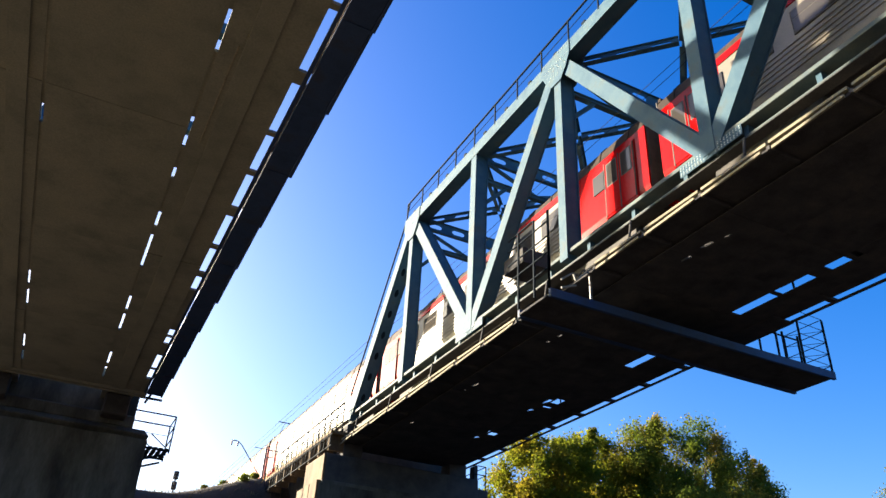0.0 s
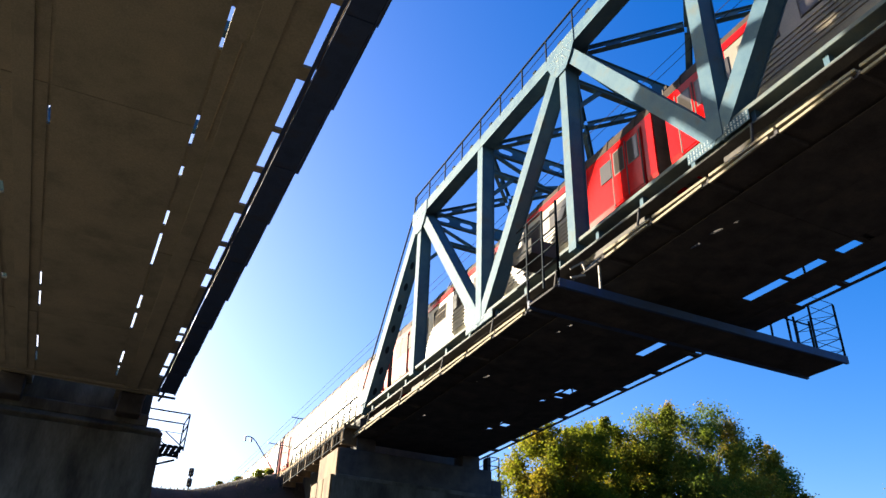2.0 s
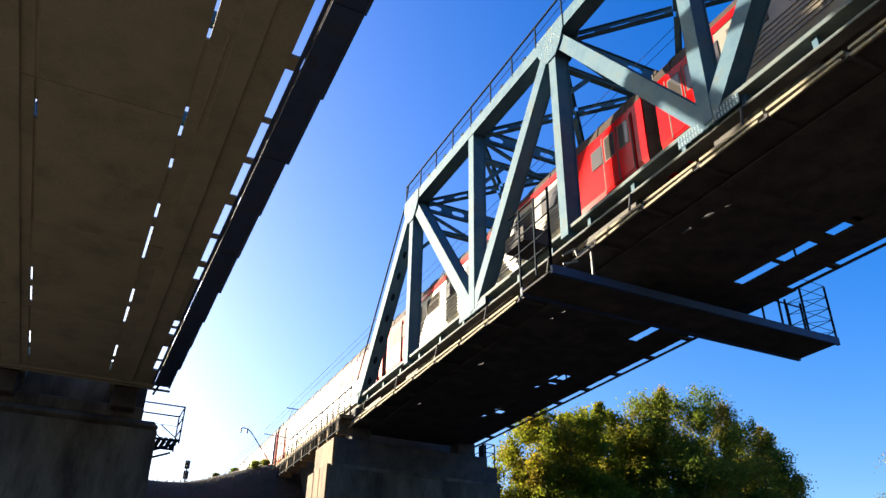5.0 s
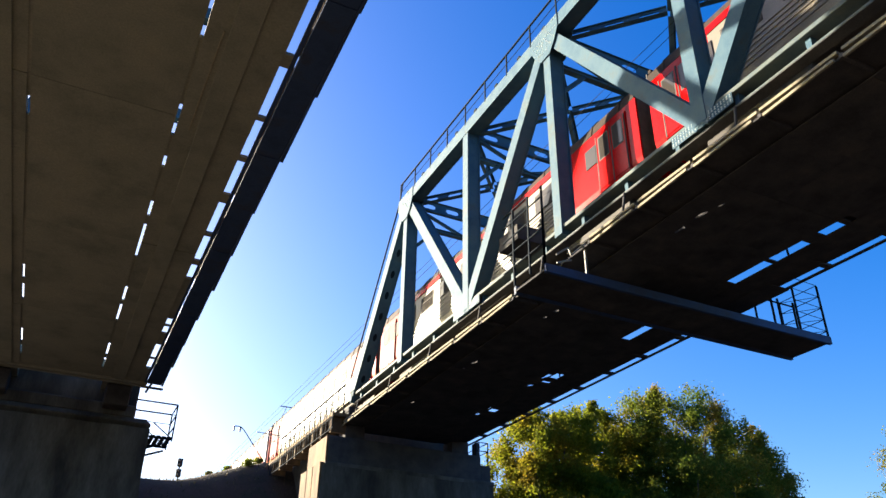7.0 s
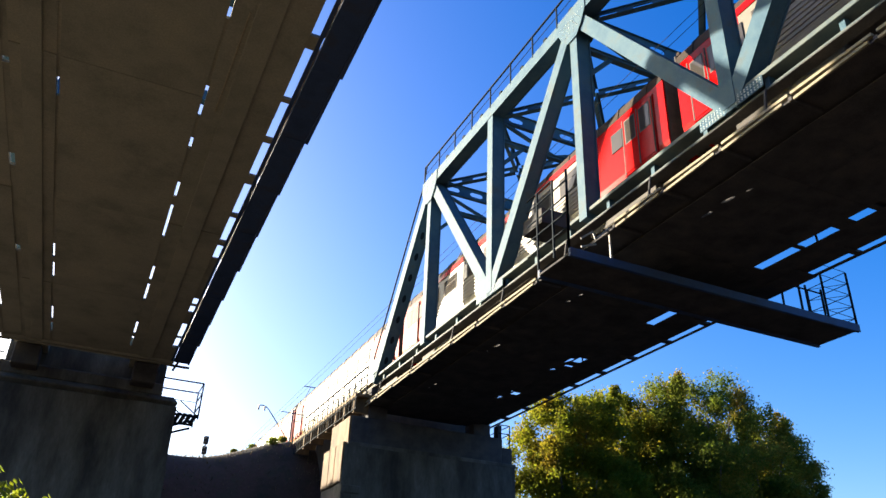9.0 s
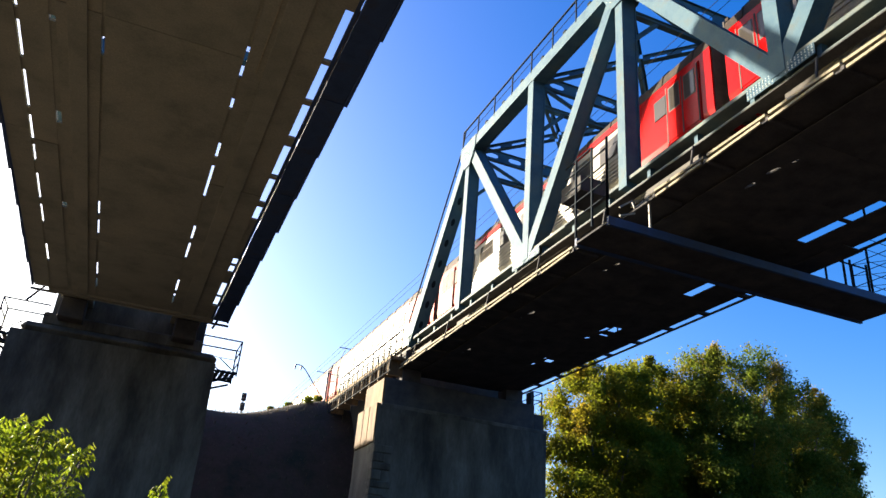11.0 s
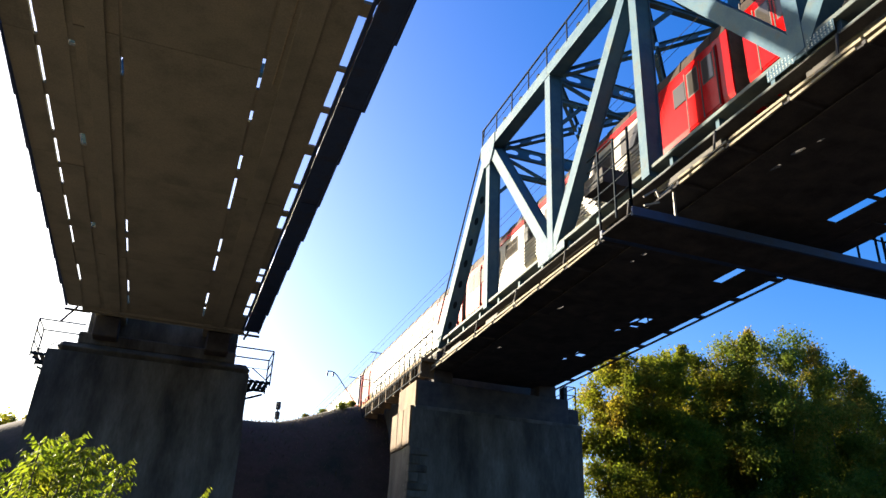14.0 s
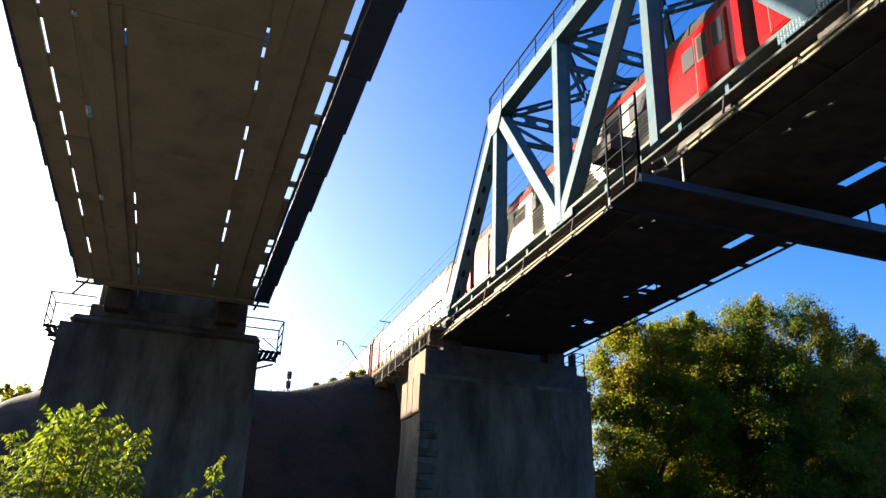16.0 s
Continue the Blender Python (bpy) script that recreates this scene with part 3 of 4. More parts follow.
def girder_bridge():
    br = thing("girder_bridge", (LX, 0, ZB), "rusty underside of a steel railway bridge with open joints, brown glare veil in its colour", "bridge")
    z0 = -1.5
    end = -2.6
    # longitudinal strips between the open joints, each in lengths
    strips = [(-3.84, -3.25, 0.10, M_VEILED_RUST), (-3.17, -2.57, 0.14, M_VEILED_RUST), (-2.43, -1.53, 0.14, M_VEILED_RUST), (-1.46, 1.41, 0.1, M_VEILED_RUST), (1.48, 2.99, 0.14, M_VEILED_RUST), (3.17, 3.255, 0.05, M_NAVY), (3.29, 3.86, 0.10, M_NAVY)]
    for i, (a, b, h, mat) in enumerate(strips):
        y, k = end, 0
        while y > -LEN:
            nxt = max(-LEN, y - (2.6 if i in (0, 6) else 6.26))
            dz = 0.012 * math.sin(3.1 * k + i * 2)
            box("walkway_slab" if i in (0, 6) else "floor_plate", (a, nxt + 0.006, z0 + dz), (b, y, z0 + h), mat, br)
            y, k = nxt, k + 1
    # edge flashing, each length a little askew so that its outline steps
    for s in (-1, 1):
        for k in range(23):
            y = end - 2.6 * k
            bm = bmesh.new()
            xa, xb = s * 3.87, s * (3.945 + 0.015 * math.sin(k * 1.9))
            v = [bm.verts.new(c) for c in ((xa, 0, 0), (xb, 0, 0), (xb - s * 0.05, -2.59, 0), (xa, -2.59, 0))]
            w = [bm.verts.new((c.co.x, c.co.y, 0.22)) for c in v]
            for q in range(4):
                bm.faces.new((v[q], v[(q + 1) % 4], w[(q + 1) % 4], w[q]))
            bm.faces.new(v)
            bm.faces.new(w)
            bmesh.ops.recalc_face_normals(bm, faces=bm.faces)
            part("edge_plate", bm, M_NAVY, br, "", Matrix.Translation((0, y, z0 - 0.05)))
    # fillers in the joints; what is left open shows the sky
    joints = [
        (2.99, 3.17, [(-4.4, -5.6), (-5.7, -7.3), (-8.5, -9.2), (-9.3, -9.95), (-13.4, -14.4), (-14.7, -16.3), (-16.5, -18.25), (-18.7, -20.3), (-20.5, -22.0), (-22.15, -23.9), (-24.3, -26.1), (-26.25, -28)]),
        (1.41, 1.48, [(-3.7, -4.9), (-5.2, -6.6), (-8.9, -10.4), (-10.7, -11.9), (-14.1, -16.2), (-16.65, -17.5), (-19.2, -19.7), (-20.6, -21.8), (-24, -25.2)]),
        (-1.53, -1.46, [(-3.84, -4.88), (-5.2, -6.6), (-9.34, -10.6), (-11.0, -12.05), (-19.9, -20.6)]),
        (-2.57, -2.43, [(-11.0, -11.4), (-16.3, -16.9), (-20.6, -20.8)]),
        (-3.25, -3.17, [(-5.7, -7.4), (-9.3, -10.8), (-11.2, -13.0), (-13.75, -14.75), (-15, -16.35), (-16.7, -18.4), (-18.9, -20.3), (-20.7, -22.4)])]
    for a, b, cuts in joints:
        edge = end
        for c, d in cuts + [(-LEN, -LEN)]:
            y = edge
            while y > c + 0.02:
                nxt = max(c, y - 5)
                box("joint_cover", (a - 0.02, nxt + 0.003, z0 + 0.02), (b + 0.02, y, z0 + 0.09), M_VEILED_RUST, br)
                y = nxt
            edge = d
    # lower flanges, cross beams and hanging brackets
    for x, w in ((-2.0, 0.4), (2.15, 0.5)):
        member("flange", (x, end, z0 - 0.025), (x, -LEN, z0 - 0.025), w, 0.04, M_VEILED_RUST, br, "box", (1, 0, 0))
    for y0, y1 in ((-4.4, -7.3), (-8.5, -9.95), (-13.4, -18.25), (-18.7, -23.9), (-24.3, -28.0)):
        box("toe_board", (3.27, y1, z0 + 0.06), (3.29, y0, z0 + 0.3), M_CONC2, br, "sunlit rusty toe board")
    # pale strips that draw faint streaks of reflected light on the floor
    for x, y in ((2.0, -12.5), (1.75, -21.0), (2.1, -5.0)):
        member("rust_strip", (x, y, z0 - 0.01), (x + 0.05, y - 3.4, z0 - 0.01), 0.035, 0.03, M_SLAB, br, "box", (1, 0, 0))
    # trusses that stand on the floor
    for x in (-2.9, 2.9):
        for k in range(NP):
            y = -1.5 - PAN * k
            member("bottom_chord", (x, y, 0.0), (x, y - PAN, 0.0), 0.5, 0.16, M_PAINT, br, "box", (0, 0, 1))
            if 0 < k < NP:
                member("vertical", (x, y, 0), (x, y, HT), 0.5, 0.42, M_PAINT, br)
            if 0 < k < NP - 1:
                member("top_chord", (x, y, HT), (x, y - PAN, HT), 0.6, 0.58, M_PAINT, br)
            ja, jb = (0, HT) if k % 2 == 0 else (HT, 0)
            member("diagonal", (x, y, ja), (x, y - PAN, jb), 0.5, 0.5, M_PAINT, br)
    # top struts, unseen above the floor, added for the shade they cast
    for k in range(1, NP):
        y = -1.5 - PAN * k
        member("strut", (-2.6, y, HT), (2.6, y, HT), 0.4, 0.5, M_PAINT, br, "H", (0, 1, 0))
    # end of the span
    member("end_beam", (-3.3, end + 0.1, z0 + 0.3), (3.3, end + 0.1, z0 + 0.3), 0.4, 0.8, M_VEILED_RUST, br, "H", (0, 1, 0))
    for s in (-1, 1):
        member("end_arm", (s * 3.0, end + 0.35, z0 - 0.06), (s * 4.0, end + 0.35, z0 - 0.06), 0.12, 0.08, M_DARK, br, "box", (0, 1, 0))
        rod("drain_pipe", (s * 3.5, end + 0.3, z0 + 0.1), (s * 4.05 if s < 0 else 3.35, end + 0.5, z0 - 0.6 if s < 0 else z0 - 0.25), 0.05, M_DARK, br)
        box("bearing", (s * 2.3 - 0.5, end + 0.6, z0 - 0.9), (s * 2.3 + 0.5, end + 1.5, z0 - 0.02), M_DARK, br, "", 0.05)
        box("girder_end", (min(s * 1.6, s * 2.85), end, z0), (max(s * 1.6, s * 2.85), 3.0, z0 + 0.9), M_VEILED_RUST, br)
    return br


girder_bridge()


# ---------- piers and abutments ----------
def batter(name, lo, hi, inset, mat, parent, label="", cuts=6):
    """A masonry block that narrows upwards, with rough worn faces."""
    bm = bmesh.new()
    add_box(bm, lo, hi)
    bmesh.ops.subdivide_edges(bm, edges=bm.edges, cuts=cuts, use_grid_fill=True)
    c = (Vector(lo) + Vector(hi)) / 2
    for v in bm.verts:
        f = (v.co.z - lo[2]) / (hi[2] - lo[2])
        v.co.x += math.copysign(inset, c.x - v.co.x) * f if abs(v.co.x - c.x) > 1 else 0
        v.co += noise.noise_vector(v.co * 0.9) * 0.05
    return part(name, bm, mat, parent, label)


def piers():
    p = thing("bridge_pier", (2.9, 0, 0), "weathered concrete bridge pier with orange sunlight coloured into its flank", "pier")
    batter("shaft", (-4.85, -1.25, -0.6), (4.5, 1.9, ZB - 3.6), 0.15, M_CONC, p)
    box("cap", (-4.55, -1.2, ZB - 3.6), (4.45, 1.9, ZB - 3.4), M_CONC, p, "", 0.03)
    # concrete shelves given a dark colour for the shade below the deck
    box("bearing_shelf", (-4.4, -0.95, ZB - 3.4), (3.8, 1.9, ZB - 2.1), M_DARK, p, "", 0.04)
    box("bearing_shelf", (3.8, -0.9, ZB - 3.4), (4.4, 1.6, ZB - 2.55), M_DARK, p, "", 0.04)
    srt = random.Random(11)
    z = ZB - 5.4
    k = 0
    while z > 0.3:
        h = srt.uniform(0.32, 0.5)
        w = srt.uniform(0.45, 0.7) if k % 2 else srt.uniform(0.75, 1.05)
        d = 1.3 - w * 0.55
        xo = -4.87 + 0.15 * z / (ZB - 3.6)
        box("quoin_stone", (xo, -1.34 + srt.uniform(-0.02, 0.03), z - h + 0.03), (xo + w, -1.34 + d, z), M_CONC, p, "", 0.04)
        z -= h
        k += 1
    # flank slabs whose orange stands for the low sun on the concrete
    box("facing_slab", (-4.5, -0.93, ZB - 3.39), (-4.39, 1.88, ZB - 2.12), M_CONC2, p, "facing slab with orange sunlight in its colour", 0.02)
    for k, w in enumerate((1.1, 0.9, 1.02)):
        y0 = -1.18 + (0, 1.12, 2.04)[k]
        box("facing_slab", (-4.8, y0, ZB - 5.3), (-4.58, y0 + w - 0.04, ZB - 3.45), M_CONC2, p, "facing slab with orange sunlight in its colour", 0.02)
    # back wall and pedestal darkened in colour for the same deck shade
    box("back_wall", (-3.3, 1.9, ZB - 2.1), (3.5, 2.5, ZB - 0.25), M_DARK, p)
    box("pedestal", (3.95, -0.2, ZB - 2.55), (4.15, 0.3, ZB - 1.2), M_DARK, p)
    # rail on the far corner of the shelf
    for x, y in ((4.3, -0.8), (4.3, 1.4), (3.6, -0.8)):
        rod("corner_post", (x, y, ZB - 2.55), (x, y, ZB - 1.35), 0.03, M_HAND, p)
    for z in (ZB - 1.35, ZB - 1.8):
        rod("corner_rail", (3.6, -0.8, z), (4.3, -0.8, z), 0.025, M_HAND, p)
        rod("corner_rail", (4.3, -0.8, z), (4.3, 1.4, z), 0.025, M_HAND, p)
    # wing wall and lit railing towards the embankment
    w = thing("abutment", (0, 6, 0), "stepped concrete abutment with a cantilevered walkway and railing", "abutment")
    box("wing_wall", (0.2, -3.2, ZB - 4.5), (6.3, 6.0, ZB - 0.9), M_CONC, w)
    for k in range(8):
        y = -6.3 + 1.5 * k
        box("corbel", (-1.25, y, ZB - 1.75), (-0.5, y + 0.22, ZB - 1.0), M_CONC2, w)
        box("footway_slab", (-1.3, y - 0.3, ZB - 1.0), (0.1, y + 1.14, ZB - 0.86), M_CONC2, w)
    for k in range(13):
        y = -6.6 + 0.95 * k
        z = ZB + 0.62
        member("railing_post", (-0.78, y, ZB - 0.86), (-0.78, y, z), 0.06, 0.06, M_HAND, w, "box", (1, 0, 0))
        for dy in (0.0, 0.47):
            member("lower_post", (-1.3, y + dy, ZB - 1.7), (-1.3, y + dy, ZB - 0.5), 0.04, 0.04, M_HAND, w, "box", (1, 0, 0))
    for z in (0.62, 0.15, -0.35):
        rod("railing_bar", (-0.78, -6.6, ZB + z), (-0.78, 4.8, ZB + z), 0.042, M_HAND, w)
    for z in (-0.52, -1.1, -1.65):
        rod("lower_bar", (-1.3, -6.8, ZB + z), (-1.3, 4.8, ZB + z), 0.024, M_HAND, w)
    # the shaded pier of the second bridge
    q = thing("bridge_pier", (LX, 0, 0), "broad concrete bridge pier in deep shade", "pier")
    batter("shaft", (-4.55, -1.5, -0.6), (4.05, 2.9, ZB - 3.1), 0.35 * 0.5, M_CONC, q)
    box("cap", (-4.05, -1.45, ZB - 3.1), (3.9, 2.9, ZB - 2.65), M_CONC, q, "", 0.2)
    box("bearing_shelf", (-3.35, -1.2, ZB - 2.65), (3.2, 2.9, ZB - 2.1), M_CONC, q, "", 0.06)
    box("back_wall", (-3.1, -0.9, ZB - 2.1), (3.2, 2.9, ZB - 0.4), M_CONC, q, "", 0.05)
    for s in (-1, 1):
        x0, x1 = (3.95, 4.85) if s > 0 else (-4.0, -4.95)
        xi = 3.15 * s
        zf = ZB - 3.35
        for y in (-1.3, 0.3):
            member("balcony_arm", (x0 - 0.1 * s, y, zf - 0.5), (x1 - 0.1 * s, y, zf - 0.15), 0.07, 0.09, M_HAND, q, "box", (0, 1, 0))
            member("balcony_arm", (x0 - 0.1 * s, y, zf), (x1, y, zf), 0.07, 0.09, M_HAND, q, "box", (0, 1, 0))
            member("balcony_post", (x1, y, zf - 0.1), (x1, y, ZB - 1.85), 0.06, 0.06, M_HAND, q, "box", (1, 0, 0))
            rod("balcony_brace", (x1, y, zf), (x0 + 0.05 * s, y, ZB - 2.75), 0.025, M_HAND, q)
            rod("balcony_rail", (xi, y, ZB - 1.85), (x1, y, ZB - 1.85), 0.035, M_HAND, q)
            rod("balcony_rail", (xi, y, ZB - 2.3), (x1, y, ZB - 2.3), 0.015, M_HAND, q)
        for j in range(4):
            xa = x0 + (x1 - x0) * (j + 0.1) / 4
            box("balcony_plank", (min(xa, xa + 0.18 * s), -1.35, zf + 0.045), (max(xa, xa + 0.18 * s), 0.4, zf + 0.08), M_DARK, q)
        for z in (ZB - 1.85, ZB - 2.3, ZB - 2.8):
            rod("balcony_rail", (x1, -1.3, z), (x1, 0.3, z), 0.028, M_HAND, q)


piers()


# ---------- the train ----------
CAR = 21.8


def car_profile():
    pts = [(-1.68, 1.15), (-1.76, 1.5), (-1.76, 3.75), (-1.68, 4.15), (-1.42, 4.48), (-0.9, 4.7), (0, 4.78)]
    return pts + [(-x, z) for x, z in pts[-2::-1]]


def loft(name, prof, y0, y1, mat, parent, cap=True, label=""):
    bm = bmesh.new()
    a = [bm.verts.new((x, y0, z)) for x, z in prof]
    b = [bm.verts.new((x, y1, z)) for x, z in prof]
    n = len(prof)
    for k in range(n):
        bm.faces.new((a[k], a[(k + 1) % n], b[(k + 1) % n], b[k]))
    if cap:
        bm.faces.new(a)
        bm.faces.new(b)
    bmesh.ops.recalc_face_normals(bm, faces=bm.faces)
    return part(name, bm, mat, parent, label)


def train_car():
    c = thing("train_car", (2.9, 0, ZB), "grey and red electric passenger train car with corrugated sides", "train car", "cars of the passing train")
    prof = car_profile()
    half = CAR / 2 - 0.3
    side = [p for p in prof if p[1] < 4.0]
    roof = [p for p in prof if p[1] > 3.7]
    loft("body", side, -half + 4.1, half - 2.6, M_GREY, c)
    loft("red_end", side, -half, -half + 4.098, M_RED, c, True, "red car end")
    loft("red_end", side, half - 2.598, half, M_RED, c, True, "red car end")
    loft("roof", [(x * 1.004, z + 0.002) for x, z in roof], -half + 0.05, half - 0.05, M_ROOF, c, True, "brown ribbed roof")
    for k in range(14):
        y = -half + 0.8 + k * (2 * half - 1.6) / 13
        rp = [(x * 1.015, z + 0.03) for x, z in roof] + [(x * 1.0, z - 0.01) for x, z in roof[::-1]]
        loft("roof_rib", rp, y - 0.03, y + 0.03, M_ROOF, c)
    for s in (-1, 1):
        x = 1.76 * s
        box("cornice_stripe", (min(x - 0.02 * s, x + 0.03 * s), -half + 4.1, 3.6), (max(x - 0.02 * s, x + 0.03 * s), half - 2.6, 3.85), M_RED, c, "red stripe under the roof")
        for j in range(6):
            z = 1.55 + 0.16 * j
            box("corrugation", (min(x - 0.01 * s, x + 0.03 * s), -half + 4.1, z), (max(x - 0.01 * s, x + 0.03 * s), half - 2.6, z + 0.06), M_GREY, c)
        n = 7
        for k in range(n):
            y = -half + 5.25 + k * (2 * half - 9.0) / (n - 1)
            win = box("window", (min(x - 0.03 * s, x + 0.028 * s), y - 0.68, 2.55), (max(x - 0.03 * s, x + 0.028 * s), y + 0.68, 3.36), M_UNDER, c, "dark framed window", 0.008)
            for z0, z1 in ((2.6, 3.02), (3.06, 3.31)):
                pb = bmesh.new()
                add_box(pb, (min(x + 0.02 * s, x + 0.034 * s) - x, -0.62, z0 - 2.55), (max(x + 0.02 * s, x + 0.034 * s) - x, 0.62, z1 - 2.55))
                part("pane", pb, M_GLASS, win)
        for e in (-1, 1):
            yc = e * (half - 1.3)
            frame_ = box("door_frame", (min(x - 0.02 * s, x + 0.04 * s), yc - 0.8, 1.3), (max(x - 0.02 * s, x + 0.04 * s), yc + 0.8, 3.55), M_RED, c, "red door frame", 0.01)
            for d in (-0.37, 0.37):
                db = bmesh.new()
                add_box(db, (0.035 * s if s > 0 else -0.06, d - 0.34, 0.08), (0.06 if s > 0 else -0.035, d + 0.34, 2.15), 0.008)
                leaf = part("door", db, M_DOOR, c, "red sliding door leaf", Matrix.Translation((x, yc, 1.3)))
                gb = bmesh.new()
                add_box(gb, (0.055 * s if s > 0 else -0.068, d - 0.23, 1.2), (0.072 if s > 0 else -0.055, d + 0.23, 2.04), 0.004)
                part("door_window", gb, M_GLASS, leaf)
                gb = bmesh.new()
                add_box(gb, (0.05 * s if s > 0 else -0.064, d - 0.28, 1.15), (0.064 if s > 0 else -0.05, d + 0.28, 2.09), 0.004)
                part("window_seal", gb, M_UNDER, leaf)
            for d in (-0.74, 0.0, 0.74):
                box("door_seal", (min(x + 0.03 * s, x + 0.066 * s), yc + d - 0.02, 1.35), (max(x + 0.03 * s, x + 0.066 * s), yc + d + 0.02, 3.48), M_UNDER, c)
            y2 = e * (half - 2.42)
            box("window", (min(x - 0.02 * s, x + 0.03 * s), y2 - 0.3, 2.55), (max(x - 0.02 * s, x + 0.03 * s), y2 + 0.3, 3.3), M_GLASS, c, "narrow window", 0.01)
    for e in (-1, 1):
        yb = e * (half - 3.2)
        bg_ = box("bogie", (-1.2, yb - 1.8, 0.55), (1.2, yb + 1.8, 0.95), M_UNDER, c, "", 0.04)
        for dy in (-1.3, 1.3):
            for xx in (-0.76, 0.76):
                wb = bmesh.new()
                rod_into(wb, (xx - 0.06, dy, -0.1), (xx + 0.06, dy, -0.1), 0.47, 18)
                part("wheel", wb, M_STEEL, bg_)
        box("gangway", (-0.8, min(e * half, e * (half + 0.33)), 1.3), (0.8, max(e * half, e * (half + 0.33)), 3.6), M_UNDER, c, "black rubber gangway", 0.05)
        box("end_panel", (-1.7, min(e * (half - 0.02), e * (half + 0.03)), 1.2), (1.7, max(e * (half - 0.02), e * (half + 0.03)), 4.25), M_UNDER, c, "black car end")
        box("end_gutter", (-1.6, min(e * (half - 0.1), e * (half + 0.02)), 4.3), (1.6, max(e * (half - 0.1), e * (half + 0.02)), 4.42), M_ROOF, c)
    box("underframe", (-1.5, -half + 0.3, 0.95), (1.5, half - 0.3, 1.16), M_UNDER, c)
    box("equipment_case", (-1.55, -3.0, 0.5), (1.55, 2.4, 0.96), M_UNDER, c, "", 0.04)
    for k in range(5):
        y = -half + 2.2 + k * 4.2
        box("roof_vent", (-0.45, y, 4.72), (0.45, y + 0.9, 4.92), M_ROOF, c, "", 0.05)
    return c


first = train_car()
first.location = (2.9, -21.68 - CAR / 2, ZB + 0.4)
for k in range(7):
    cc = copy_thing(first, Matrix.Translation((2.9, -21.68 - CAR / 2 + CAR * (k - 1 if k == 0 else k), ZB + 0.4)))


def pantograph(y):
    p = thing("pantograph", (2.9, y, ZB + 5.18), "raised pantograph on the train roof", "pantograph")
    for s in (-0.5, 0.5):
        rod("lower_arm", (s, -0.7, 0.15), (s, 0.6, 0.8), 0.03, M_UNDER, p)
        rod("upper_arm", (s, 0.6, 0.8), (s * 0.8, -0.4, 1.45), 0.025, M_UNDER, p)
        box("insulator", (s - 0.1, -0.85, 0), (s + 0.1, -0.55, 0.2), M_UNDER, p, "", 0.02)
    rod("contact_bar", (-0.95, -0.4, 1.48), (0.95, -0.4, 1.48), 0.04, M_UNDER, p)


pantograph(-4.6)
pantograph(-19.6 + 43.6)

# ---------- overhead line ----------
for x, z in ((2.9, 6.35), (2.9, 7.35), (2.2, 6.9)):
    w = rod("overhead_wire", (x, 150, ZB + z), (x, -LEN - 20, ZB + z), 0.011, M_WIRE, None, "", 5)
    tagged(w, "thin dark overhead line wire along the track", "wire", "overhead line wires")

def lamp_mast():
    m = thing("lamp_mast", (0.5, 20.0, ZB - 0.4), "dark lineside mast with a long curved lamp arm", "mast")
    member("mast", (0, 0, -0.4), (0, 0, 3.95), 0.16, 0.16, M_GALV, m, "box", (1, 0, 0))
    prev = Vector((-0.05, 0, 1.55))
    for x, z in ((-0.8, 2.5), (-1.45, 3.3), (-1.8, 3.72), (-2.05, 3.92), (-2.3, 3.98), (-2.55, 3.96)):
        rod("lamp_arm", prev, (x, 0, z), 0.04, M_GALV, m)
        prev = Vector((x, 0, z))
    for dx in (-0.02, 0.42):
        rod("lamp_head", prev + Vector((dx, 0, -0.02)), prev + Vector((dx, 0, -0.35)), 0.07, M_GALV, m, "", 8)
    rod("cross_arm", (-0.9, 0, 3.75), (2.2, 0, 3.65), 0.03, M_GALV, m)
    rod("cross_arm", (0, 0, 3.1), (2.2, 0, 3.6), 0.025, M_GALV, m)
    rod("cross_arm", (-2.2, 0, 1.55), (0, 0, 1.2), 0.02, M_GALV, m)
    rod("insulator", (2.1, 0, 3.6), (2.1, 0, 3.1), 0.05, M_GALV, m, "", 8)


def signal():
    m = thing("signal", (-5.35, 20.0, ZB - 1.2), "black two-headed railway signal on the embankment", "signal")
    rod("post", (0, 0, -0.5), (0, 0, 2.0), 0.05, M_DARK, m, "", 8)
    for z in (0.75, 1.45):
        h = box("signal_head", (-0.17, -0.12, z), (0.17, 0.12, z + 0.55), M_DARK, m, "", 0.04)
        for dz in (0.14, 0.4):
            rod("hood", (0, -0.12, dz), (0, -0.3, dz), 0.09, M_DARK, h, "", 10)
    box("cable_box", (-0.2, -0.15, -0.3), (0.2, 0.15, 0.4), M_DARK, m, "", 0.03)


lamp_mast()
signal()


# ---------- plants ----------
def leaf_mesh(name, centres, normals, sizes, mat, parent, label="", slim=0.55):
    """Many small pointed leaves in one mesh."""
    n = len(centres)
    rng = np.random.default_rng(7)
    t = rng.normal(size=(n, 3))
    t -= normals * (t * normals).sum(1)[:, None]
    t /= np.linalg.norm(t, axis=1)[:, None]
    b = np.cross(normals, t)
    s = sizes[:, None]
    v = np.empty((n, 4, 3))
    v[:, 0] = centres - t * s
    v[:, 1] = centres + b * s * slim + normals * s * 0.15
    v[:, 2] = centres + t * s
    v[:, 3] = centres - b * s * slim + normals * s * 0.15
    me = bpy.data.meshes.new(name)
    me.from_pydata(v.reshape(-1, 3).tolist(), [], np.arange(4 * n).reshape(-1, 4).tolist())
    ob = link(name, me, mat, parent, label)
    return ob


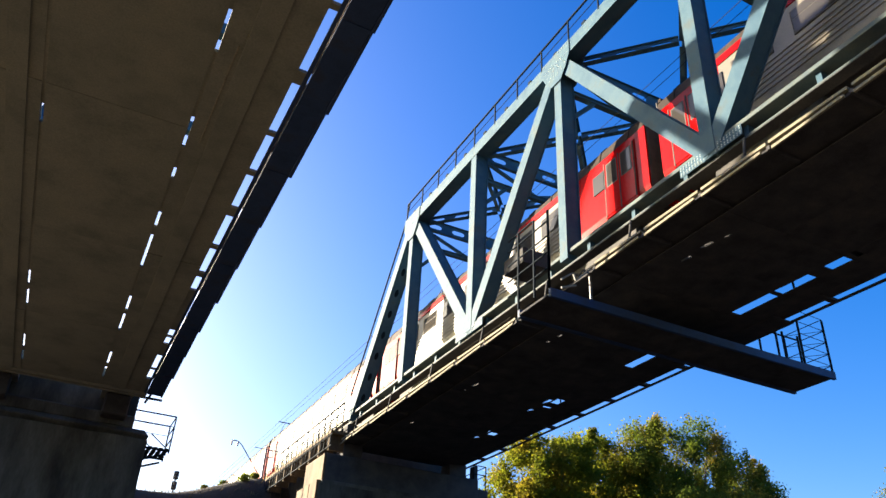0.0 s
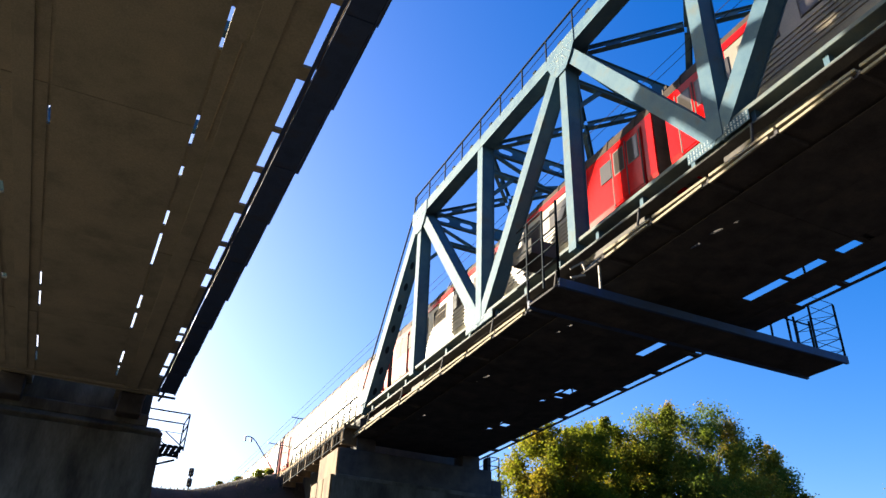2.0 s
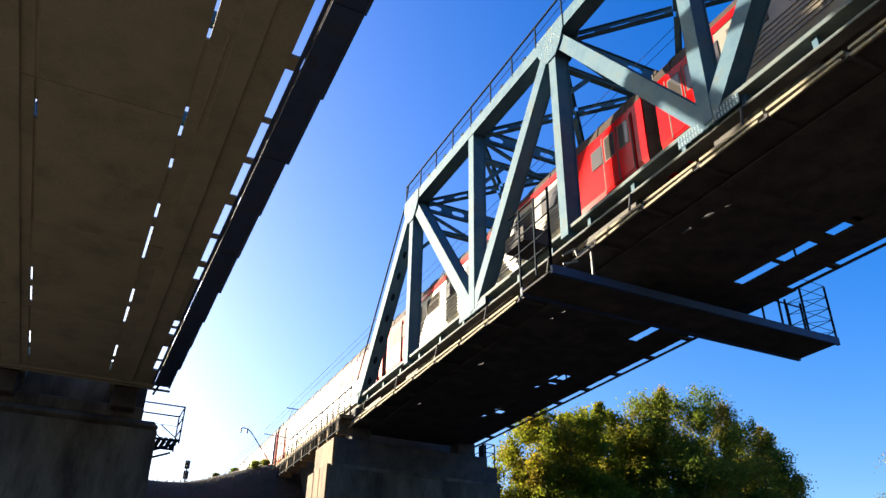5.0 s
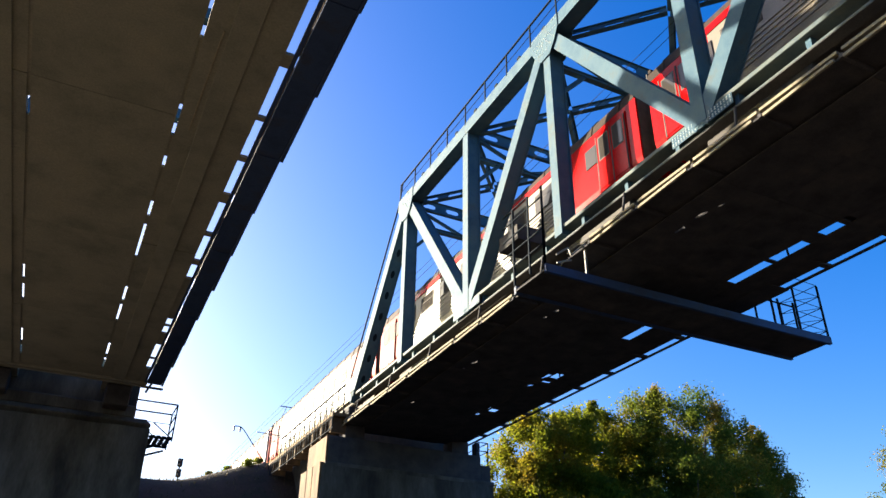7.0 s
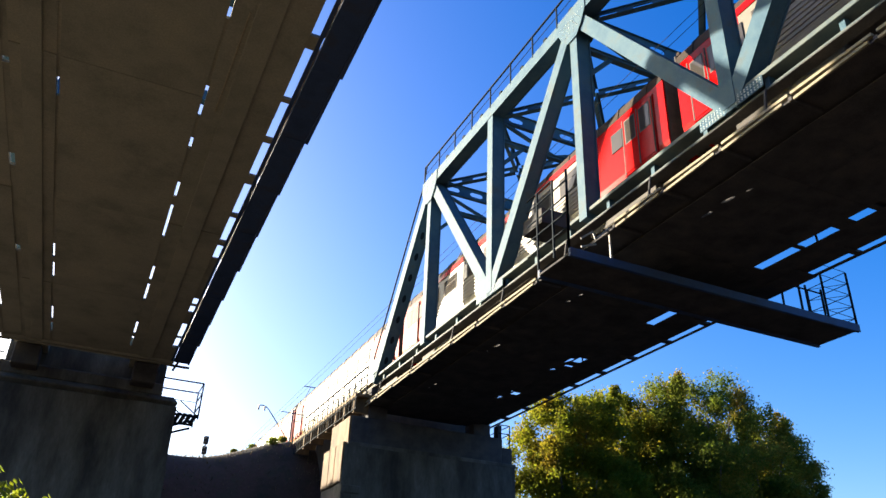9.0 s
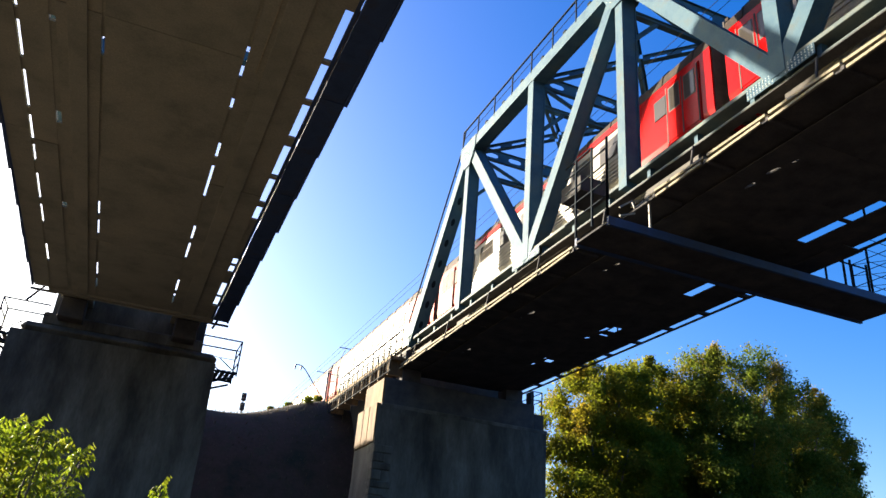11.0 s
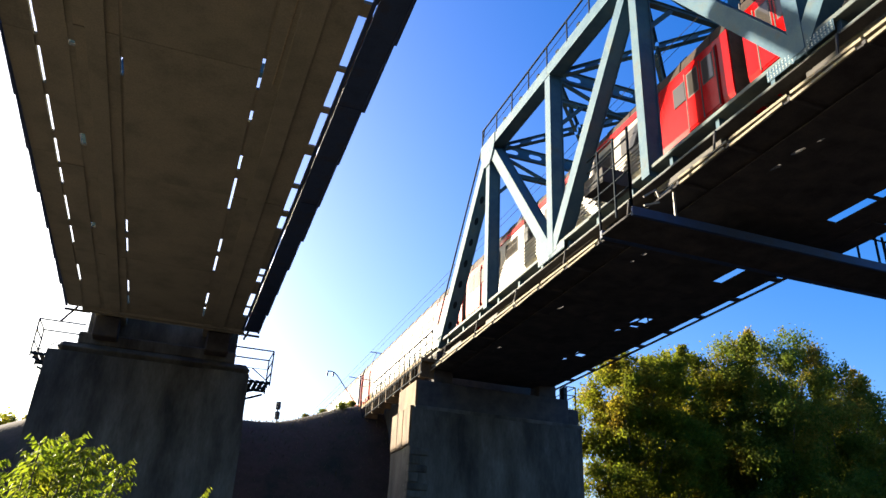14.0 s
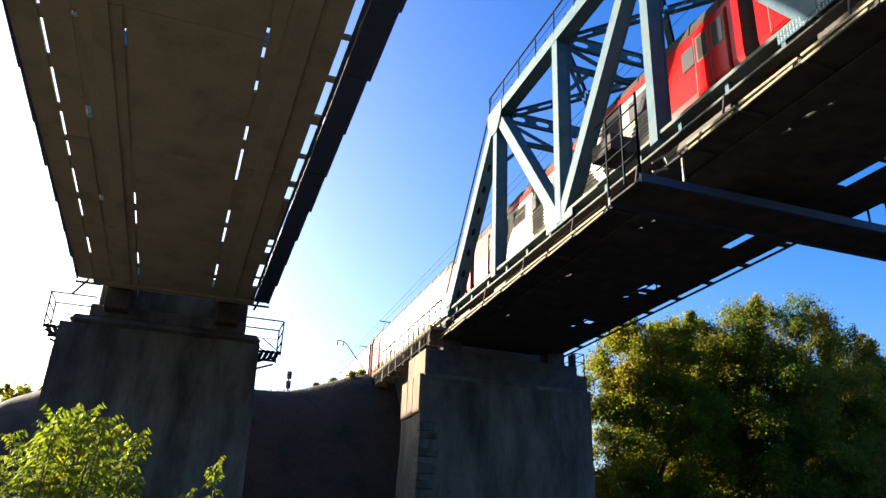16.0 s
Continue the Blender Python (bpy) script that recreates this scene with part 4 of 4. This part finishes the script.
def limb(bm, a, b, r0, r1, sides=7, bends=3, seed=0):
    """A crooked tapered limb."""
    a, b = Vector(a), Vector(b)
    rings = []
    d = (b - a).normalized()
    x = d.orthogonal().normalized()
    y = d.cross(x)
    l = (b - a).length
    for k in range(bends + 1):
        f = k / bends
        c = a.lerp(b, f) + noise.noise_vector(Vector((seed, f * 2.0, 1.7))) * l * 0.06 * math.sin(f * math.pi)
        r = r0 + (r1 - r0) * f
        rings.append([bm.verts.new(c + (x * math.cos(2 * math.pi * j / sides) + y * math.sin(2 * math.pi * j / sides)) * r) for j in range(sides)])
    for p, q in zip(rings, rings[1:]):
        for j in range(sides):
            bm.faces.new((p[j], p[(j + 1) % sides], q[(j + 1) % sides], q[j]))
    bm.faces.new(rings[-1])


def tree(at, height, radius, leaves, leaf, mat, seed, label, squash=1.0, low=0.12):
    """Trunk, limbs and a crown of clumped leaves with gaps."""
    tr = thing("tree", at, label, "tree", "trees beyond the bridge")
    rng = np.random.default_rng(seed)
    bm = bmesh.new()
    limb(bm, (0, 0, -0.5), (0.3, 0.2, height * 0.55), height * 0.028, height * 0.013, 9, 4, seed)
    part("trunk", bm, M_BARK, tr, "", None, True)
    clumps = []
    nl = 26
    for k in range(nl):
        f = low + (0.95 - low) * (k + 0.5) / nl
        ang = k * 2.4 + rng.uniform(-0.4, 0.4)
        prof = math.sin(math.pi * min(0.97, max(0.06, (f - low * 0.5) / (1.04 - low * 0.5))) ** 0.8) ** 0.6
        rr = radius * prof * rng.uniform(0.62, 1.0)
        end = Vector((math.cos(ang) * rr, math.sin(ang) * rr * squash, height * f))
        start = Vector((0.2, 0.1, height * max(0.08, f * 0.55 - 0.04)))
        bm = bmesh.new()
        limb(bm, start, end, height * 0.009, height * 0.002, 5, 3, seed + k)
        part("limb", bm, M_BARK, tr, "", None, True)
        for j in range(7):
            q = start.lerp(end, rng.uniform(0.45, 1.03))
            clumps.append((np.array(q) + rng.normal(0, radius * 0.1, 3), radius * rng.uniform(0.13, 0.24)))
    for k in range(110):
        f = rng.uniform(low, 0.97)
        ang = rng.uniform(0, 2 * math.pi)
        prof = math.sin(math.pi * min(0.97, max(0.06, (f - low * 0.5) / (1.04 - low * 0.5))) ** 0.8) ** 0.6
        rr = radius * prof * rng.uniform(0.75, 1.05)
        clumps.append((np.array((math.cos(ang) * rr, math.sin(ang) * rr * squash, height * f)), radius * rng.uniform(0.07, 0.19)))
    # upright shoots that break the outline
    for k in range(70):
        c, r = clumps[int(rng.integers(26, len(clumps)))]
        if c[2] < height * 0.45:
            continue
        way = np.array((c[0] / radius * 0.5, c[1] / radius * 0.5, 1.0)) + rng.normal(0, 0.2, 3)
        way /= np.linalg.norm(way)
        for j in range(5):
            clumps.append((c + way * r * (0.6 + 0.3 * j), radius * (0.085 - 0.011 * j)))
    per = int(leaves * 2.3) // 292
    cs, ns = [], []
    for c, r in clumps:
        m = int(per * (r / (radius * 0.16)) ** 2 * (0.35 if r < radius * 0.09 else 1.0)) + 8
        d = rng.normal(size=(m, 3))
        d /= np.linalg.norm(d, axis=1)[:, None]
        rad = r * rng.uniform(0.25, 1.0, (m, 1)) ** 0.5 * (1 + 0.35 * rng.normal(size=(m, 1)))
        cs.append(c + d * rad * np.array((1, 1, 0.85)))
        nn = d * 0.6 + rng.normal(size=(m, 3)) * 0.6
        ns.append(nn / np.linalg.norm(nn, axis=1)[:, None])
    cs, ns = np.concatenate(cs), np.concatenate(ns)
    leaf_mesh("crown", cs, ns, leaf * 0.8 * rng.uniform(0.6, 1.25, len(cs)), mat, tr)
    return tr


def gz(x, y):
    return ground_height(x, y)


# x, y, top over the bottom chord, radius, leaves, paint, seed, label
GROVE = [
    (23.2, 17.5, 8.3, 5.9, 34000, M_LEAF, 3, "sunlit yellow-green leafy tree beside the bridge pier"),
    (31.3, 22.1, 10.1, 6.5, 36000, M_LEAF, 5, "olive green broad-leaved tree with yellowing top"),
    (37.9, 18.5, 12.3, 8.3, 46000, M_LEAF2, 9, "tall dark green tree with autumn-tinted crown"),
    (46.1, 20.6, 10.5, 7.0, 36000, M_LEAF2, 12, "dark green tree at the edge of the grove"),
    (53.7, 25.7, 9.6, 6.3, 26000, M_LEAF2, 14, "dark green bushy tree at the grove's end"),
    (77.0, 19.4, 16.1, 6.9, 14000, M_LEAF2, 17, "lone dark green tree seen at a distance")]
for x, y, top, r, n, mat, seed, label in GROVE:
    tree((x, y, gz(x, y)), ZB + top - gz(x, y), r, int(n * 1.6), 0.17, mat, seed, label)
for k, (x, y, h, r) in enumerate(((-31, 44, 6.0, 5), (-37, 50, 8.0, 6), (-25, 46, 5.5, 4.5), (-44, 60, 12, 7))):
    tree((x, y, gz(x, y)), max(5.0, ZB + 2.2 + (k % 2) * 1.2 - gz(x, y)), r, 9000, 0.24, M_LEAF, 30 + k, "hazy yellow-green tree on the far bank", low=0.02)


def maple_shrub(at, stems, seed, label, spread=1.0):
    """Young ash-leaved maple: thin stems with drooping compound leaves of pointed leaflets."""
    sh = thing("shrub", at, label, "shrub")
    rng = np.random.default_rng(seed)
    cs, ns, sz, dirs = [], [], [], []
    for dx, dy, h in stems:
        bm = bmesh.new()
        top = Vector((dx, dy, h))
        limb(bm, (dx * 0.3, dy * 0.3, -0.2), top, 0.022, 0.006, 6, 5, seed + dx)
        part("stem", bm, M_BARK, sh, "", None, True)
        n = int(20 + h * 8)
        for k in range(n):
            f = 1 - 0.62 * (k / n) ** 1.2
            base = Vector((dx * 0.3, dy * 0.3, 0)).lerp(top, f)
            ang = k * 2.4 + rng.uniform(-0.5, 0.5)
            reach = (0.07 + 0.2 * min(1.0, (1 - f) * 3.2 + 0.12)) * spread
            out = Vector((math.cos(ang), math.sin(ang), 0))
            tip = base + out * reach + Vector((0, 0, rng.uniform(-0.02, 0.12) if f > 0.9 else rng.uniform(-0.1, 0.05)))
            side = out.cross(Vector((0, 0, 1)))
            for j in range(7):
                g = 0.25 + 0.75 * (j // 2) / 3
                p = base.lerp(tip, g)
                sgn = -1 if j % 2 else 1
                d = (out * 0.5 + side * sgn * (0.9 if j < 6 else 0) + Vector((0, 0, -0.75))).normalized()
                length = rng.uniform(0.03, 0.052)
                cs.append(p + d * length)
                nrm = d.cross(side if j == 6 else out).normalized()
                ns.append(nrm)
                dirs.append(d)
                sz.append(length)
    v, faces = [], []
    for c, n_, d, s_ in zip(cs, ns, dirs, sz):
        b = n_.cross(d)
        k = len(v)
        v += [c - d * s_, c - d * s_ * 0.3 + b * s_ * 0.42, c + d * s_ * 0.35 + b * s_ * 0.3, c + d * s_ - n_ * s_ * 0.3, c + d * s_ * 0.35 - b * s_ * 0.3, c - d * s_ * 0.3 - b * s_ * 0.42]
        faces.append((k, k + 1, k + 2, k + 3, k + 4, k + 5))
    me = bpy.data.meshes.new("foliage")
    me.from_pydata([tuple(q) for q in v], [], faces)
    tagged(link("foliage", me, M_SHRUB, sh), kind="stuff")
    return sh


srng = random.Random(4)
stems = []
for k in range(46):
    a = srng.uniform(0.22, 2.3)
    d = srng.uniform(7.0, 10.5)
    rise = 1.3 - 0.30 * abs(a - 0.85) if a > 0.85 else 1.3 - 0.42 * abs(a - 0.85)
    h = EYE[2] + (rise - (0.04 if k % 4 == 0 else srng.uniform(0.08, 0.6))) * d / 8
    stems.append((EYE[0] - a * d / 8 + 13.6, EYE[1] + d + 28.3, h))
maple_shrub((-13.6, -28.3, 0), stems, 3, "bright green back-lit young maple shrub")
maple_shrub((-12.15, -27.8, 0), [(0.06, 0.0, 2.48), (-0.16, 0.05, 2.2)], 8, "thin young maple shoot with back-lit leaves", 0.5)


def grass():
    """Rough tufts along the embankment's brow and slope."""
    rng = np.random.default_rng(5)
    n = 2600
    xs = rng.uniform(-12, 0.5, n)
    ys = rng.uniform(3, 16, n)
    v, f = [], []
    for x, y in zip(xs, ys):
        z = ground_height(x, y)
        h = rng.uniform(0.06, 0.24)
        a = rng.uniform(0, 6.28)
        w = 0.03
        k = len(v)
        v += [(x - math.cos(a) * w, y - math.sin(a) * w, z - 0.05), (x + math.cos(a) * w, y + math.sin(a) * w, z - 0.05), (x + rng.normal(0, 0.1), y + rng.normal(0, 0.1), z + h)]
        f.append((k, k + 1, k + 2))
    me = bpy.data.meshes.new("grass")
    me.from_pydata(v, [], f)
    tagged(link("grass", me, M_GRASS, None), "dry rough grass on the embankment slope", "grass", kind="stuff")


grass()


def bush(x, y, r, seed):
    """A low ragged bush on the brow of the embankment."""
    rng = np.random.default_rng(seed)
    b = thing("bush", (x, y, ground_height(x, y)), "low dark ragged bush on the embankment brow", "bush", "bushes on the brow")
    bm = bmesh.new()
    for k in range(6):
        a = k * 1.05
        limb(bm, (0, 0, -0.1), (math.cos(a) * r * 0.7, math.sin(a) * r * 0.7, r * rng.uniform(0.6, 1.2)), 0.015, 0.004, 5, 2, seed + k)
    part("stem", bm, M_BARK, b)
    d = rng.normal(size=(420, 3))
    d /= np.linalg.norm(d, axis=1)[:, None]
    c = d * r * rng.uniform(0.3, 1.05, (420, 1)) * np.array((1.1, 1.1, 0.75)) + np.array((0, 0, r * 0.5))
    n = rng.normal(size=(420, 3))
    n /= np.linalg.norm(n, axis=1)[:, None]
    tagged(leaf_mesh("foliage", c, n, 0.07 * rng.uniform(0.6, 1.3, 420), M_LEAF2, b), kind="stuff")


for k, (x, y, r) in enumerate(((-9.0, 14.0, 0.35), (-8.4, 15.0, 0.28), (-3.2, 14.0, 0.3), (-4.4, 13.5, 0.22), (-2.4, 12.0, 0.35), (-1.6, 13.0, 0.3))):
    bush(x, y, r, 60 + k)
